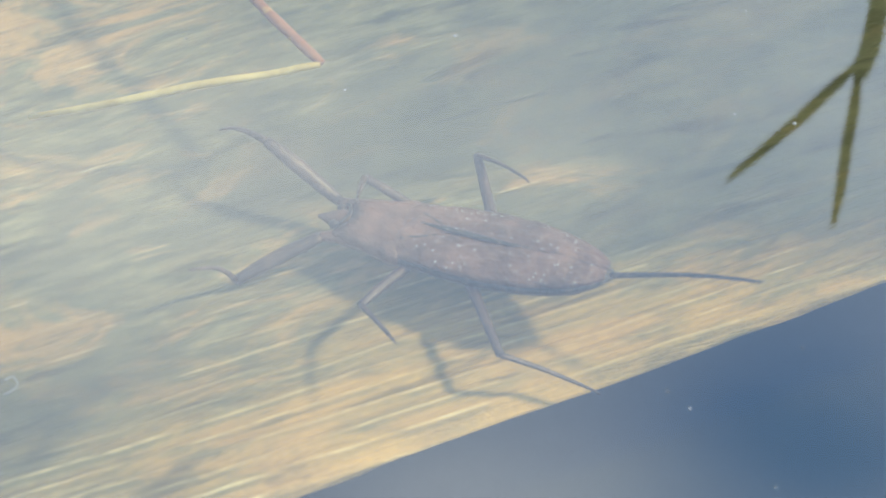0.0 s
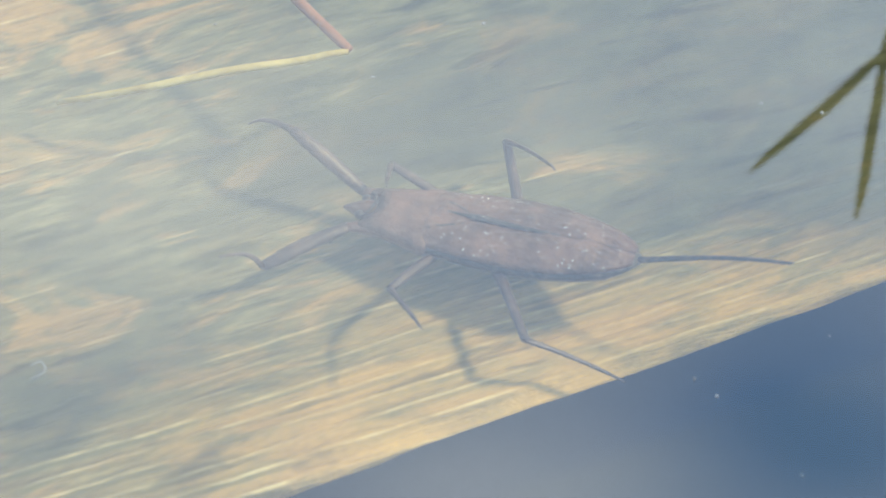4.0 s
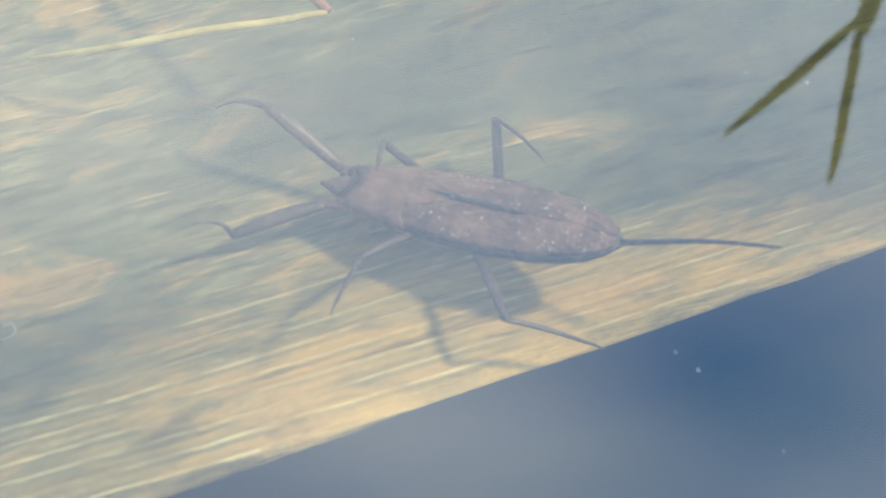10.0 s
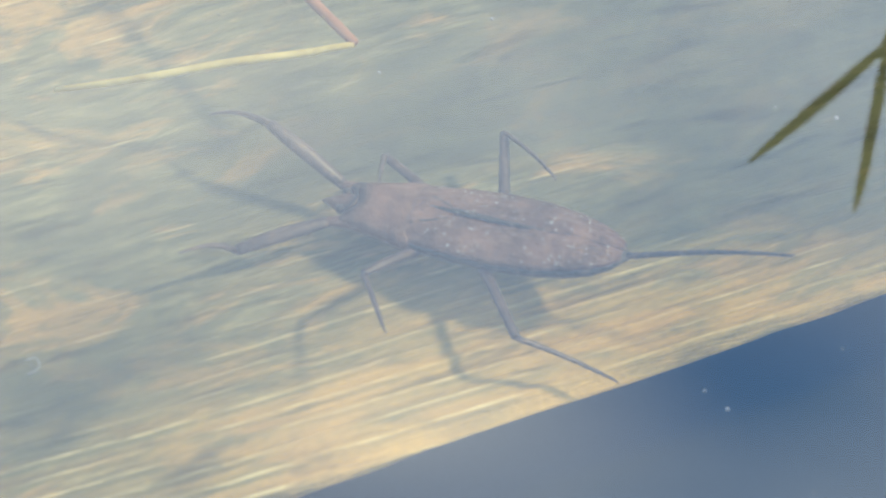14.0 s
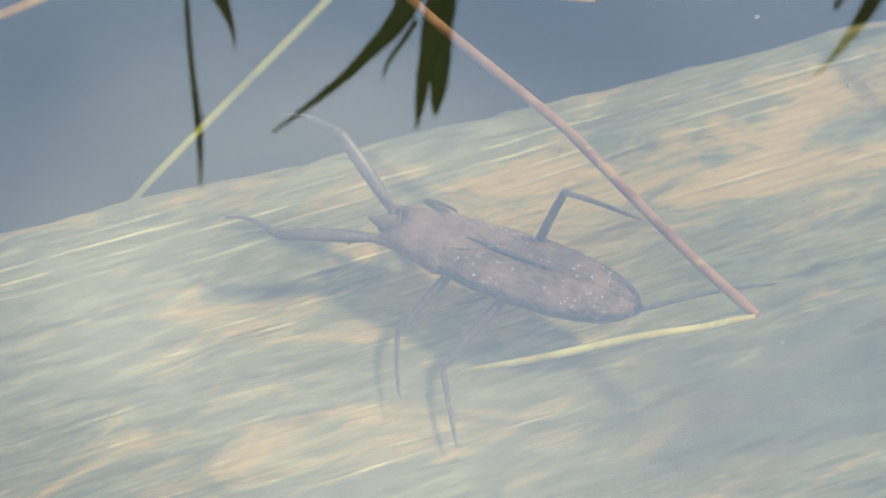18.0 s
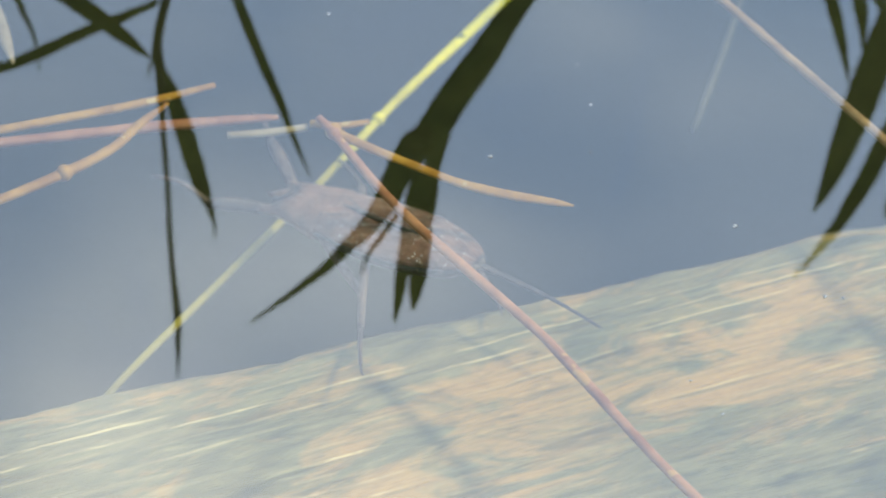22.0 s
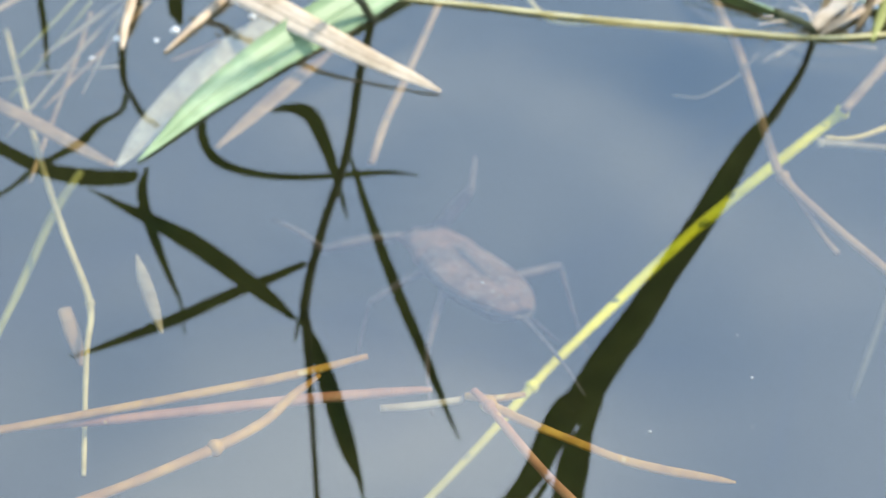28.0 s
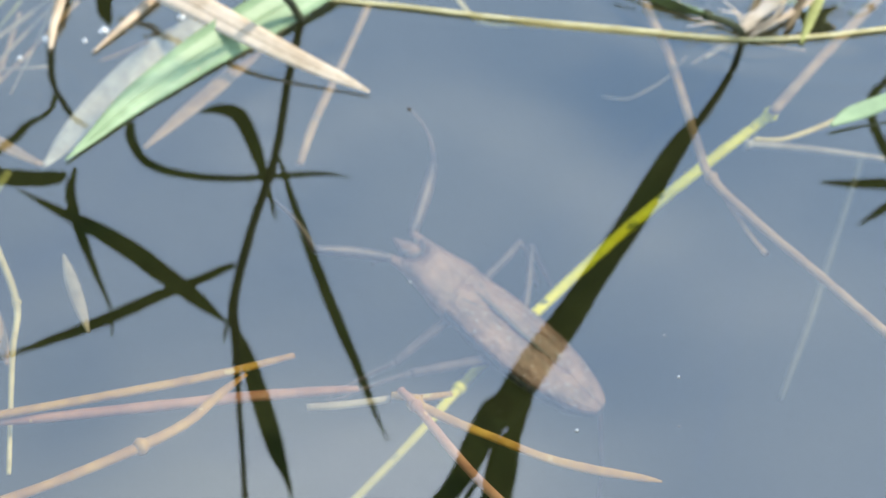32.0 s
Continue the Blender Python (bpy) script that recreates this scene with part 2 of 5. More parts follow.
    # a worn grey strip along the far edge, with long pale lines below it
    edge = math_node(t, "MULTIPLY_ADD", x, 0.052, math_node(t, "MULTIPLY_ADD", flock.outputs["Fac"], 0.0016, y))
    strip = ramp_node(t, math_node(t, "MULTIPLY", edge, 30.0), [(0.735, (0, 0, 0)), (0.785, (0.30, 0.30, 0.30))])
    far = ramp_node(t, math_node(t, "MULTIPLY", edge, 30.0), [(0.56, (0, 0, 0)), (0.63, (1, 1, 1)), (0.73, (1, 1, 1)), (0.765, (0, 0, 0))])
    cover = math_node(t, "ADD", cover, strip)
    silt = ramp_node(t, cover, [(0.30, (0, 0, 0)), (0.66, (1, 1, 1))])
    bare = math_node(t, "SUBTRACT", 1.0, math_node(t, "MULTIPLY", silt, 0.9))
    # growth lines stand out along the near edge, and here and there elsewhere
    near = ramp_node(t, math_node(t, "MULTIPLY_ADD", y, -50.0, math_node(t, "MULTIPLY", film.outputs["Fac"], 0.5)), [(0.95, (0.0, 0.0, 0.0)), (1.25, (0.8, 0.8, 0.8))])
    rare = ramp_node(t, stain.outputs["Fac"], [(0.50, (0.06, 0.06, 0.06)), (0.62, (0.8, 0.8, 0.8))])
    lined = math_node(t, "MULTIPLY", bare, math_node(t, "MAXIMUM", math_node(t, "MAXIMUM", near, math_node(t, "MULTIPLY", far, 0.8)), rare))
    patchy = ramp_node(t, noise_node(t, mapped(t, (60, 420, 200)), 1.0, 3.0, 0.6, 0.3).outputs["Fac"], [(0.36, (0.1, 0.1, 0.1)), (0.60, (1, 1, 1))])
    lined = math_node(t, "MULTIPLY", lined, patchy)
    # paler, more golden wood along the near edge, where the silt film is thin
    col = mix_colour(t, math_node(t, "MULTIPLY", math_node(t, "MULTIPLY", near, bare), math_node(t, "MULTIPLY", warm, 0.42)), col, (0.62, 0.40, 0.105))
    # darker colour at one foot of each growth line, as its ridge's shade
    low = ramp_node(t, foot, [(0.40, (0, 0, 0)), (0.95, (1, 1, 1))])
    ridge_shade = math_node(t, "MULTIPLY", math_node(t, "MULTIPLY", low, lined), ramp_node(t, broken.outputs["Fac"], [(0.36, (0.1, 0.1, 0.1)), (0.52, (0.65, 0.65, 0.65))]))
    col = mix_colour(t, ridge_shade, col, (0.115, 0.125, 0.062))
    # pale line tops, coloured brighter still like crests in the sun
    crest = ramp_node(t, top, [(0.80, (0, 0, 0)), (0.97, (1, 1, 1))])
    crest_light = ramp_node(t, broken.outputs["Fac"], [(0.44, (0.04, 0.04, 0.04)), (0.60, (0.75, 0.75, 0.75))])
    col = mix_colour(t, math_node(t, "MULTIPLY", math_node(t, "MULTIPLY", crest, lined), crest_light), col, (0.80, 0.68, 0.38))
    mud = ramp_node(t, flock.outputs["Fac"], [(0.30, (0.050, 0.057, 0.040)), (0.52, (0.074, 0.081, 0.050)), (0.78, (0.112, 0.115, 0.068))])
    col = mix_colour(t, math_node(t, "MULTIPLY", silt, 0.86), col, mud)
    dots = ramp_node(t, spot.outputs["Fac"], [(0.57, (1, 1, 1)), (0.66, (0.35, 0.38, 0.36))])
    col = mix_colour(t, 0.65, col, dots, "MULTIPLY")
    sand = ramp_node(t, grit.outputs["Fac"], [(0.30, (0.6, 0.6, 0.6)), (0.5, (1, 1, 1)), (0.72, (1.5, 1.45, 1.35))])
    col = mix_colour(t, 0.25, col, sand, "MULTIPLY")
    link(t, col, b.inputs["Base Color"])
    b.inputs["Roughness"].default_value = 0.6
    b.inputs["Specular IOR Level"].default_value = 0.25
    relief = math_node(t, "MULTIPLY_ADD", flock.outputs["Fac"], 0.5, math_node(t, "ADD", math_node(t, "MULTIPLY", hair.outputs["Fac"], 0.6), math_node(t, "MULTIPLY", grit.outputs["Fac"], 0.35)))
    relief = math_node(t, "MULTIPLY_ADD", math_node(t, "MULTIPLY", top, lined), 0.12, relief)
    bump_node(t, relief, 0.7, 0.0005, b)
    return m


def bug_material(name, dark, light, bump=0.8):
    m, t, b, out = material(name)
    v = mapped(t)
    a = noise_node(t, v, 500.0, 4.0, 0.6)
    f = noise_node(t, v, 2600.0, 3.0, 0.65)
    col = ramp_node(t, a.outputs["Fac"], [(0.3, dark), (0.68, light)])
    silt = ramp_node(t, f.outputs["Fac"], [(0.52, (0, 0, 0)), (0.7, (1, 1, 1))])
    col = mix_colour(t, math_node(t, "MULTIPLY", silt, 0.3), col, (0.36, 0.25, 0.19))
    link(t, col, b.inputs["Base Color"])
    b.inputs["Roughness"].default_value = 0.42
    bump_node(t, f.outputs["Fac"], bump, 0.0002, b)
    return m


def water_material():
    """Still pond water: what lies beneath shows through, the sky mirrors in it; small rings round the stems."""
    m, t, b, out = material("pond_water")
    t.nodes.remove(b)
    clear = t.nodes.new("ShaderNodeBsdfTransparent")
    clear.inputs["Color"].default_value = (0.82, 0.79, 0.665, 1)
    gloss = t.nodes.new("ShaderNodeBsdfGlossy")
    gloss.inputs["Roughness"].default_value = 0.0
    lw = t.nodes.new("ShaderNodeLayerWeight")
    lw.inputs["Blend"].default_value = 0.5
    mirror = math_node(t, "MULTIPLY_ADD", lw.outputs["Facing"], *WATER_GLOSS)
    mx = t.nodes.new("ShaderNodeMixShader")
    link(t, mirror, mx.inputs[0])
    link(t, clear.outputs[0], mx.inputs[1])
    link(t, gloss.outputs[0], mx.inputs[2])
    link(t, mx.outputs[0], out.inputs["Surface"])
    # dents of the surface where stems pass through it
    c = t.nodes.new("ShaderNodeTexCoord")
    height = None
    flat = t.nodes.new("ShaderNodeSeparateXYZ")
    link(t, c.outputs["Object"], flat.inputs[0])
    sway = math_node(t, "MULTIPLY", math_node(t, "SINE", math_node(t, "MULTIPLY", flat.outputs["Y"], 510.0)), 1.3)
    warp = math_node(t, "SINE", math_node(t, "MULTIPLY_ADD", flat.outputs["X"], 430.0, sway))
    for x, y, r, deep in DENTS:
        d = t.nodes.new("ShaderNodeVectorMath")
        d.operation = "DISTANCE"
        link(t, c.outputs["Object"], d.inputs[0])
        d.inputs[1].default_value = (x * MM, y * MM, 0)
        dist = math_node(t, "MULTIPLY_ADD", warp, 0.0007, d.outputs["Value"])
        ring = math_node(t, "SINE", math_node(t, "MULTIPLY", dist, 1900.0 / (r / 4.0)))
        fall = math_node(t, "POWER", 2.718, math_node(t, "MULTIPLY", dist, -1.0 / (r * 0.33 * MM)))
        g = math_node(t, "MULTIPLY", math_node(t, "MULTIPLY", ring, fall), deep)
        height = g if height is None else math_node(t, "ADD", height, g)
    swell = math_node(t, "SINE", math_node(t, "MULTIPLY_ADD", flat.outputs["Y"], 160.0, math_node(t, "MULTIPLY", flat.outputs["X"], 75.0)))
    height = math_node(t, "MULTIPLY_ADD", math_node(t, "ADD", swell, warp), 0.004, height)
    bp = t.nodes.new("ShaderNodeBump")
    bp.inputs["Strength"].default_value, bp.inputs["Distance"].default_value = 1.0, 0.00028
    link(t, height, bp.inputs["Height"])
    link(t, bp.outputs[0], gloss.inputs["Normal"])
    return m


def mud_material():
    m, t, b, out = material("pond_mud")
    v = mapped(t)
    n = noise_node(t, v, 14.0, 5.0, 0.6)
    link(t, ramp_node(t, n.outputs["Fac"], [(0.3, (0.016, 0.018, 0.009)), (0.7, (0.026, 0.028, 0.015))]), b.inputs["Base Color"])
    b.inputs["Roughness"].default_value = 0.95
    b.inputs["Specular IOR Level"].default_value = 0.0
    bump_node(t, n.outputs["Fac"], 0.6, 0.01, b)
    return m


WATER_GLOSS = (0.16, 0.165)      # mirror share: growth towards grazing view, share looking straight down
DENTS = [(17.6, 61.0, 5.0, 2.6), (21.0, 61.4, 5.0, 2.6), (10.0, 63.5, 5.0, 1.2), (-27.0, 57.5, 10.0, 0.3), (-22.0, 62.0, 10.0, 0.5), (-34.0, 50.0, 9.0, 0.12)]
WATER, MUD, WOOD = water_material(), mud_material(), wood_material()
BUG = bug_material("bug_shell", (0.052, 0.027, 0.019), (0.20, 0.112, 0.082))
BUG_DARK = bug_material("bug_dark", (0.02, 0.018, 0.018), (0.06, 0.05, 0.045))
BUG_LEG = bug_material("bug_leg", (0.030, 0.022, 0.020), (0.095, 0.064, 0.050), 0.3)
STRAW_YELLOW = plant_material("yellow_straw", (0.50, 0.38, 0.12), (0.74, 0.60, 0.24))
STRAW_RED = plant_material("red_straw", (0.28, 0.125, 0.065), (0.44, 0.235, 0.13), spots=(0.40, 0.24, 0.09))
# its deep end is coloured duller, for the murk of the water above
STRAW_GREEN = plant_material("yellow_green_stem", (0.74, 0.66, 0.02), (0.92, 0.84, 0.04), spots=(0.160, 0.176, 0.016), depth_fade=(-10.9, -12.0, (0.160, 0.146, 0.048)))
STRAW_ORANGE = plant_material("orange_straw", (0.288, 0.140, 0.018), (0.468, 0.279, 0.050), spots=(0.432, 0.324, 0.126))
STRAW_PALE = plant_material("pale_straw", (0.250, 0.200, 0.130), (0.380, 0.330, 0.240))
STRAW_TAN = plant_material("tan_straw", (0.26, 0.165, 0.085), (0.42, 0.295, 0.165))
STRAW_OLIVE = plant_material("olive_stalk", (0.17, 0.175, 0.05), (0.26, 0.26, 0.085))
STRAW_DEEP = plant_material("slimy_straw", (0.054, 0.054, 0.031), (0.088, 0.088, 0.054))
STRAW_DRY = plant_material("dry_straw", (0.380, 0.276, 0.180), (0.541, 0.420, 0.300))
STRAW_FADED = plant_material("faded_straw", (0.400, 0.330, 0.141), (0.600, 0.520, 0.280))
BLEACHED = plant_material("bleached_leaf", (0.564, 0.430, 0.295), (0.780, 0.631, 0.482), see_through=0.25)
# white of the added blade that acts as a bright reflection on the water
GLARE_BLADE = plant_material("glare_band", (0.42, 0.41, 0.38), (0.66, 0.65, 0.62), see_through=0.2)
DEAD_LEAF = plant_material("brown_dead_leaf", (0.05, 0.035, 0.018), (0.20, 0.14, 0.07), spots=(0.5, 0.42, 0.3))
LEAF = plant_material("green_blade", (0.075, 0.100, 0.020), (0.130, 0.165, 0.036), 0.5, see_through=0.3)
LEAF_PALE = plant_material("pale_green_blade", (0.21, 0.29, 0.155), (0.29, 0.38, 0.225), 0.4, scale=160.0, spots=(0.34, 0.25, 0.15), see_through=0.15)
# green stem with the shade it stands in put into its colour
STEM_SHADED = plant_material("shaded_stem", (0.022, 0.026, 0.010), (0.045, 0.050, 0.018))
FROTH = plant_material("froth", (0.600, 0.600, 0.580), (0.850, 0.850, 0.830), 0.3)
SPECK = plant_material("pale_speck", (0.20, 0.21, 0.21), (0.36, 0.36, 0.35), 0.4)


# ---- shapes ----
def part(name, bm, mat, parent=None, label="", smooth=True):
    me = bpy.data.meshes.new(name)
    bm.normal_update()
    bm.to_mesh(me)
    bm.free()
    me.materials.append(mat)
    if smooth:
        for p in me.polygons:
            p.use_smooth = True
    ob = new(name, me)
    if parent is not None:
        ob.parent = parent
    if label:
        ob["label"] = label
    return ob


def smooth_line(points, steps=6):
    """A Catmull-Rom line through the points, each (x, y, z, size)."""
    p = [np.array(q, float) for q in points]
    if len(p) == 2:
        return [p[0] + (p[1] - p[0]) * i / steps for i in range(steps + 1)]
    p = [2 * p[0] - p[1]] + p + [2 * p[-1] - p[-2]]
    out = []
    for i in range(1, len(p) - 2):
        for s in range(steps):
            u = s / steps
            out.append(0.5 * (2 * p[i] + (p[i + 1] - p[i - 1]) * u + (2 * p[i - 1] - 5 * p[i] + 4 * p[i + 1] - p[i + 2]) * u * u
                              + (3 * p[i] - p[i - 1] - 3 * p[i + 1] + p[i + 2]) * u ** 3))
    return out + [p[-2]]


def tube(bm, points, steps=6, sides=8, wobble=0.0, seed=0, flat=1.0):
    """A round stem along the points (mm; the fourth number is the thickness)."""
    rng = random.Random(seed)
    line = smooth_line(points, steps)
    rings = []
    for i, q in enumerate(line):
        a, c = line[max(i - 1, 0)], line[min(i + 1, len(line) - 1)]
        d = Vector((c - a)[:3])
        d = d.normalized() if d.length > 1e-9 else Vector((1, 0, 0))
        s = d.cross(Vector((0, 0, 1)))
        s = s.normalized() if s.length > 1e-3 else Vector((1, 0, 0))
        n = s.cross(d)
        r = max(q[3], 0.02) / 2 * (1 + wobble * (rng.random() - 0.5))
        ring = [bm.verts.new((Vector(q[:3]) + (s * math.cos(k * math.tau / sides) + n * flat * math.sin(k * math.tau / sides)) * r) * MM) for k in range(sides)]
        rings.append(ring)
    for a, b in zip(rings, rings[1:]):
        for k in range(sides):
            bm.faces.new((a[k], a[(k + 1) % sides], b[(k + 1) % sides], b[k]))
    bm.faces.new(rings[0][::-1])
    bm.faces.new(rings[-1])
    return bm


def blade(bm, points, face=(0, -0.76, -0.65), fold=0.18, thick=0.10, steps=6):
    """A grass blade along the points (mm; the fourth number is the width), folded along its midrib."""
    line = smooth_line(points, steps)
    rows = []
    for i, q in enumerate(line):
        a, c = line[max(i - 1, 0)], line[min(i + 1, len(line) - 1)]
        d = Vector((c - a)[:3]).normalized()
        s = d.cross(Vector(face)).normalized()
        n = s.cross(d)
        w = max(q[3], 0.04) / 2
        o = Vector(q[:3])
        top = [(o + s * w * k + n * (abs(k) * w * fold)) * MM for k in (-1, -0.5, 0, 0.5, 1)]
        low = [v - n * (thick * MM * (0.35 if k in (0, 4) else 1.0)) for k, v in enumerate(top)]
        rows.append([bm.verts.new(v) for v in top + low[::-1]])
    for a, b in zip(rows, rows[1:]):
        for k in range(10):
            bm.faces.new((a[k], a[(k + 1) % 10], b[(k + 1) % 10], b[k]))
    bm.faces.new(rows[0][::-1])
    bm.faces.new(rows[-1])
    return bm




def straw(name, mat, points, label, nodes=(), category="straw", seed=1, flat=0.8):
    """A loose dead stalk with its swollen nodes, as one thing."""
    bm = tube(bmesh.new(), points, 6, 8, 0.10, seed, flat)
    ob = tagged(part(name, bm, mat), label, category)
    for k in nodes:
        x, y, z, w = points[k]
        a, b = np.array(points[max(k - 1, 0)][:3]), np.array(points[min(k + 1, len(points) - 1)][:3])
        d = (b - a) / np.linalg.norm(b - a)
        q = [(*(np.array((x, y, z)) + d * s * w), w * g) for s, g in ((-0.55, 1.0), (-0.3, 1.35), (0.0, 1.5), (0.3, 1.3), (0.55, 1.0))]
        part("node", tube(bmesh.new(), q, 2, 8), mat, ob)
    return ob


def speck(x, y, r, seed, mat=None):
    """A fleck of froth or dust afloat on the water, made of a few stuck grains."""
    rng = random.Random(seed)
    bm = bmesh.new()
    for k in range(4):
        a, d = rng.uniform(0, math.tau), (0 if k == 0 else r * rng.uniform(0.6, 1.1))
        m = Matrix.LocRotScale(Vector((x + d * math.cos(a), y + d * math.sin(a), 0.02)) * MM, None, Vector((1, 1, 0.6)))
        bmesh.ops.create_icosphere(bm, subdivisions=1, radius=r * (1 if k == 0 else rng.uniform(0.3, 0.6)) * MM, matrix=m)
    tagged(part("floating_speck", bm, mat or SPECK), "tiny white fleck afloat on the water", "speck", "flecks on the water")


# ---- pond ----
def water_sheet():
    """One level sheet: a fine middle and a wide rim out to the horizon."""
    bm = bmesh.new()
    rings = [[bm.verts.new((x * r, y * r, 0)) for x, y in ((-1, -1), (1, -1), (1, 1), (-1, 1))] for r in (0.3, 3.0, 40.0)]
    bm.faces.new(rings[0])
    for a, b in zip(rings, rings[1:]):
        for k in range(4):
            bm.faces.new((a[k], b[k], b[(k + 1) % 4], a[(k + 1) % 4]))
    tagged(part("water", bm, WATER, smooth=False), "still clear pond water mirroring blue sky and thin cloud", "water", kind="structure")


def pond_bottom():
    bm = bmesh.new()
    r, n = 40.0, 24
    g = [[bm.verts.new((math.copysign(abs(i / n * 2 - 1) ** 4, i / n * 2 - 1) * r, math.copysign(abs(j / n * 2 - 1) ** 4, j / n * 2 - 1) * r,
                        -0.0212 + 0.0012 * noise.noise(Vector((i * 0.7, j * 0.7, 0))))) for j in range(n + 1)] for i in range(n + 1)]
    for i in range(n):
        for j in range(n):
            bm.faces.new((g[i][j], g[i + 1][j], g[i + 1][j + 1], g[i][j + 1]))
    tagged(part("ground", bm, MUD), "dark soft mud of the pond bottom", "ground", kind="structure")


BOARD_AT, BOARD_TURN, BOARD_TOP = (8.5, -11.5), 20.9, -9.0     # middle of the top face in mm, degrees
BOARD_FAR, BOARD_NEAR, BOARD_THICK = 26.15, -26.3, 11.6


def board_height(u, v):
    """Relief of the weathered top face: proud fibres towards both edges, silt levelling the middle (mm)."""
    bare = min(1.0, max(0.0, abs(v + 6.0) - 6.0) / 9.0)
    phase = 1.3 * math.sin(u * 0.038 + 1.0) + 0.8 * math.sin(u * 0.097 + v * 0.16)
    ridge = math.sin(v * 5.3 + phase) * (0.6 + 0.6 * noise.noise(Vector((u * 0.09, v * 0.8, 4.0))))
    b = noise.noise(Vector((u * 0.12, v * 1.7, 7.0)))
    c = noise.noise(Vector((u * 0.06, v * 0.12, 3.0)))
    d = noise.noise(Vector((u * 0.35, v * 0.6, 5.0)))
    lined = min(1.0, max(0.12, (-12.0 - v) / 4.0))
    return bare * (0.15 * ridge * lined + 0.14 * b) + 0.40 * c + 0.14 * d


def wooden_board():
    bm = bmesh.new()
    nu, nv = 160, 260
    half_len = 110.0
    rows = []
    for i in range(nu + 1):
        u = -half_len + 2 * half_len * i / nu
        # edges: the far one nibbled and rounded, the near one straight
        far = BOARD_FAR + 0.5 * noise.noise(Vector((u * 0.12, 0, 5))) + 0.25 * noise.noise(Vector((u * 0.5, 0, 9))) - 0.052 * u
        near = BOARD_NEAR + 0.041 * u + 0.12 * noise.noise(Vector((u * 0.08, 3, 5)))
        ring = []
        for j in range(nv + 1):
            v = near + (far - near) * j / nv
            e = min(v - near, far - v)
            h = board_height(u, v) - 0.7 * max(0.0, 1 - e / 1.3) ** 2
            ring.append((u, v, h))
        ring += [(u, far + 0.1, -1.6), (u, far - 0.2, -BOARD_THICK + 1), (u, far - 1, -BOARD_THICK), (u, near + 14, -BOARD_THICK), (u, near + 12.5, -BOARD_THICK + 1), (u, near + 0.6, -1.4)]
        rows.append([bm.verts.new(Vector(p) * MM) for p in ring])
    m = len(rows[0])
    for a, b in zip(rows, rows[1:]):
        for k in range(m):
            bm.faces.new((a[k], b[k], b[(k + 1) % m], a[(k + 1) % m]))
    bm.faces.new(rows[0])
    bm.faces.new(rows[-1][::-1])
    ob = tagged(part("wooden_board", bm, WOOD), "sunken weathered wooden board with proud grain and algae film", "board")
    ob.matrix_world = pose(BOARD_AT[0] * MM, BOARD_AT[1] * MM, BOARD_TOP * MM, 0, 0, BOARD_TURN)
    return ob


pond_bottom()
water_sheet()
wooden_board()

# reed grass standing in the water, seen mostly as mirror images
plant = tagged(new("reed_grass"), "tall dark green reed grass leaning over the water", "plant", group='overhanging grass')
part("stem", tube(bmesh.new(), [(15.42, 80.42, -20.5, 0.6), (14.32, 64.42, -6, 0.55), (13.94, 58.02, -0.02, 0.47), (13.87, 57.3, 0.84, 0.47), (12.96, 55.92, 2.49, 0.55), (11.12, 54.12, 4.65, 0.66)]), STEM_SHADED, plant, "green stem coloured near black for shade")
part("leaf", blade(bmesh.new(), [(11.04, 54.22, 4.53, 0.7), (9.73, 53.12, 5.86, 1.33), (8.2, 51.54, 7.75, 1.64), (6.36, 49.54, 10.15, 1.79), (4.13, 47.41, 12.71, 1.79), (2.14, 45.4, 15.12, 2.11), (-0.1, 43.39, 17.53, 2.26), (-2.21, 41.26, 20.09, 2.26), (-2.68, 41.26, 20.09, 2.23), (-4.01, 39.85, 21.78, 1.99), (-4.87, 38.64, 23.23, 1.67), (-6.05, 37.59, 24.49, 1.35), (-7.66, 36.56, 25.73, 0.96), (-9.24, 35.55, 26.93, 0.72), (-11.7, 34.34, 28.39, 0.44), (-14.31, 33.17, 29.79, 0.12)], fold=0.18), LEAF, plant)
part("leaf", blade(bmesh.new(), [(-0.3, 41.78, 19.46, 0.24), (-0.85, 41.09, 20.29, 0.56), (-1.43, 40.4, 21.12, 1.03), (-2.02, 39.58, 22.1, 1.91), (-2.4, 38.51, 23.39, 2.23), (-2.78, 37.18, 24.99, 1.99), (-3.16, 36.36, 25.97, 1.51), (-3.55, 35.59, 26.89, 1.08), (-3.89, 34.38, 28.34, 0.72), (-4.19, 33.21, 29.75, 0.12)], fold=0.18), LEAF, plant)
part("leaf", blade(bmesh.new(), [(-1.92, 38.66, 23.21, 0.4), (-1.99, 37.64, 24.43, 0.88), (-2.17, 36.72, 25.54, 1.19), (-2.44, 35.59, 26.89, 1.23), (-2.7, 34.6, 28.09, 0.88), (-2.89, 33.8, 29.04, 0.16)], fold=0.18), LEAF, plant)
part("leaf", blade(bmesh.new(), [(-3.97, 38.18, 23.79, 0.38), (-5.06, 37.15, 25.02, 0.41), (-5.92, 36.38, 25.95, 0.32), (-6.31, 35.86, 26.57, 0.19), (-6.5, 35.3, 27.24, 0.08)], fold=0.18), LEAF, plant)
plant = tagged(new("reed_grass"), "slender dark green grass shoot with crossed narrow leaves", "plant", group='overhanging grass')
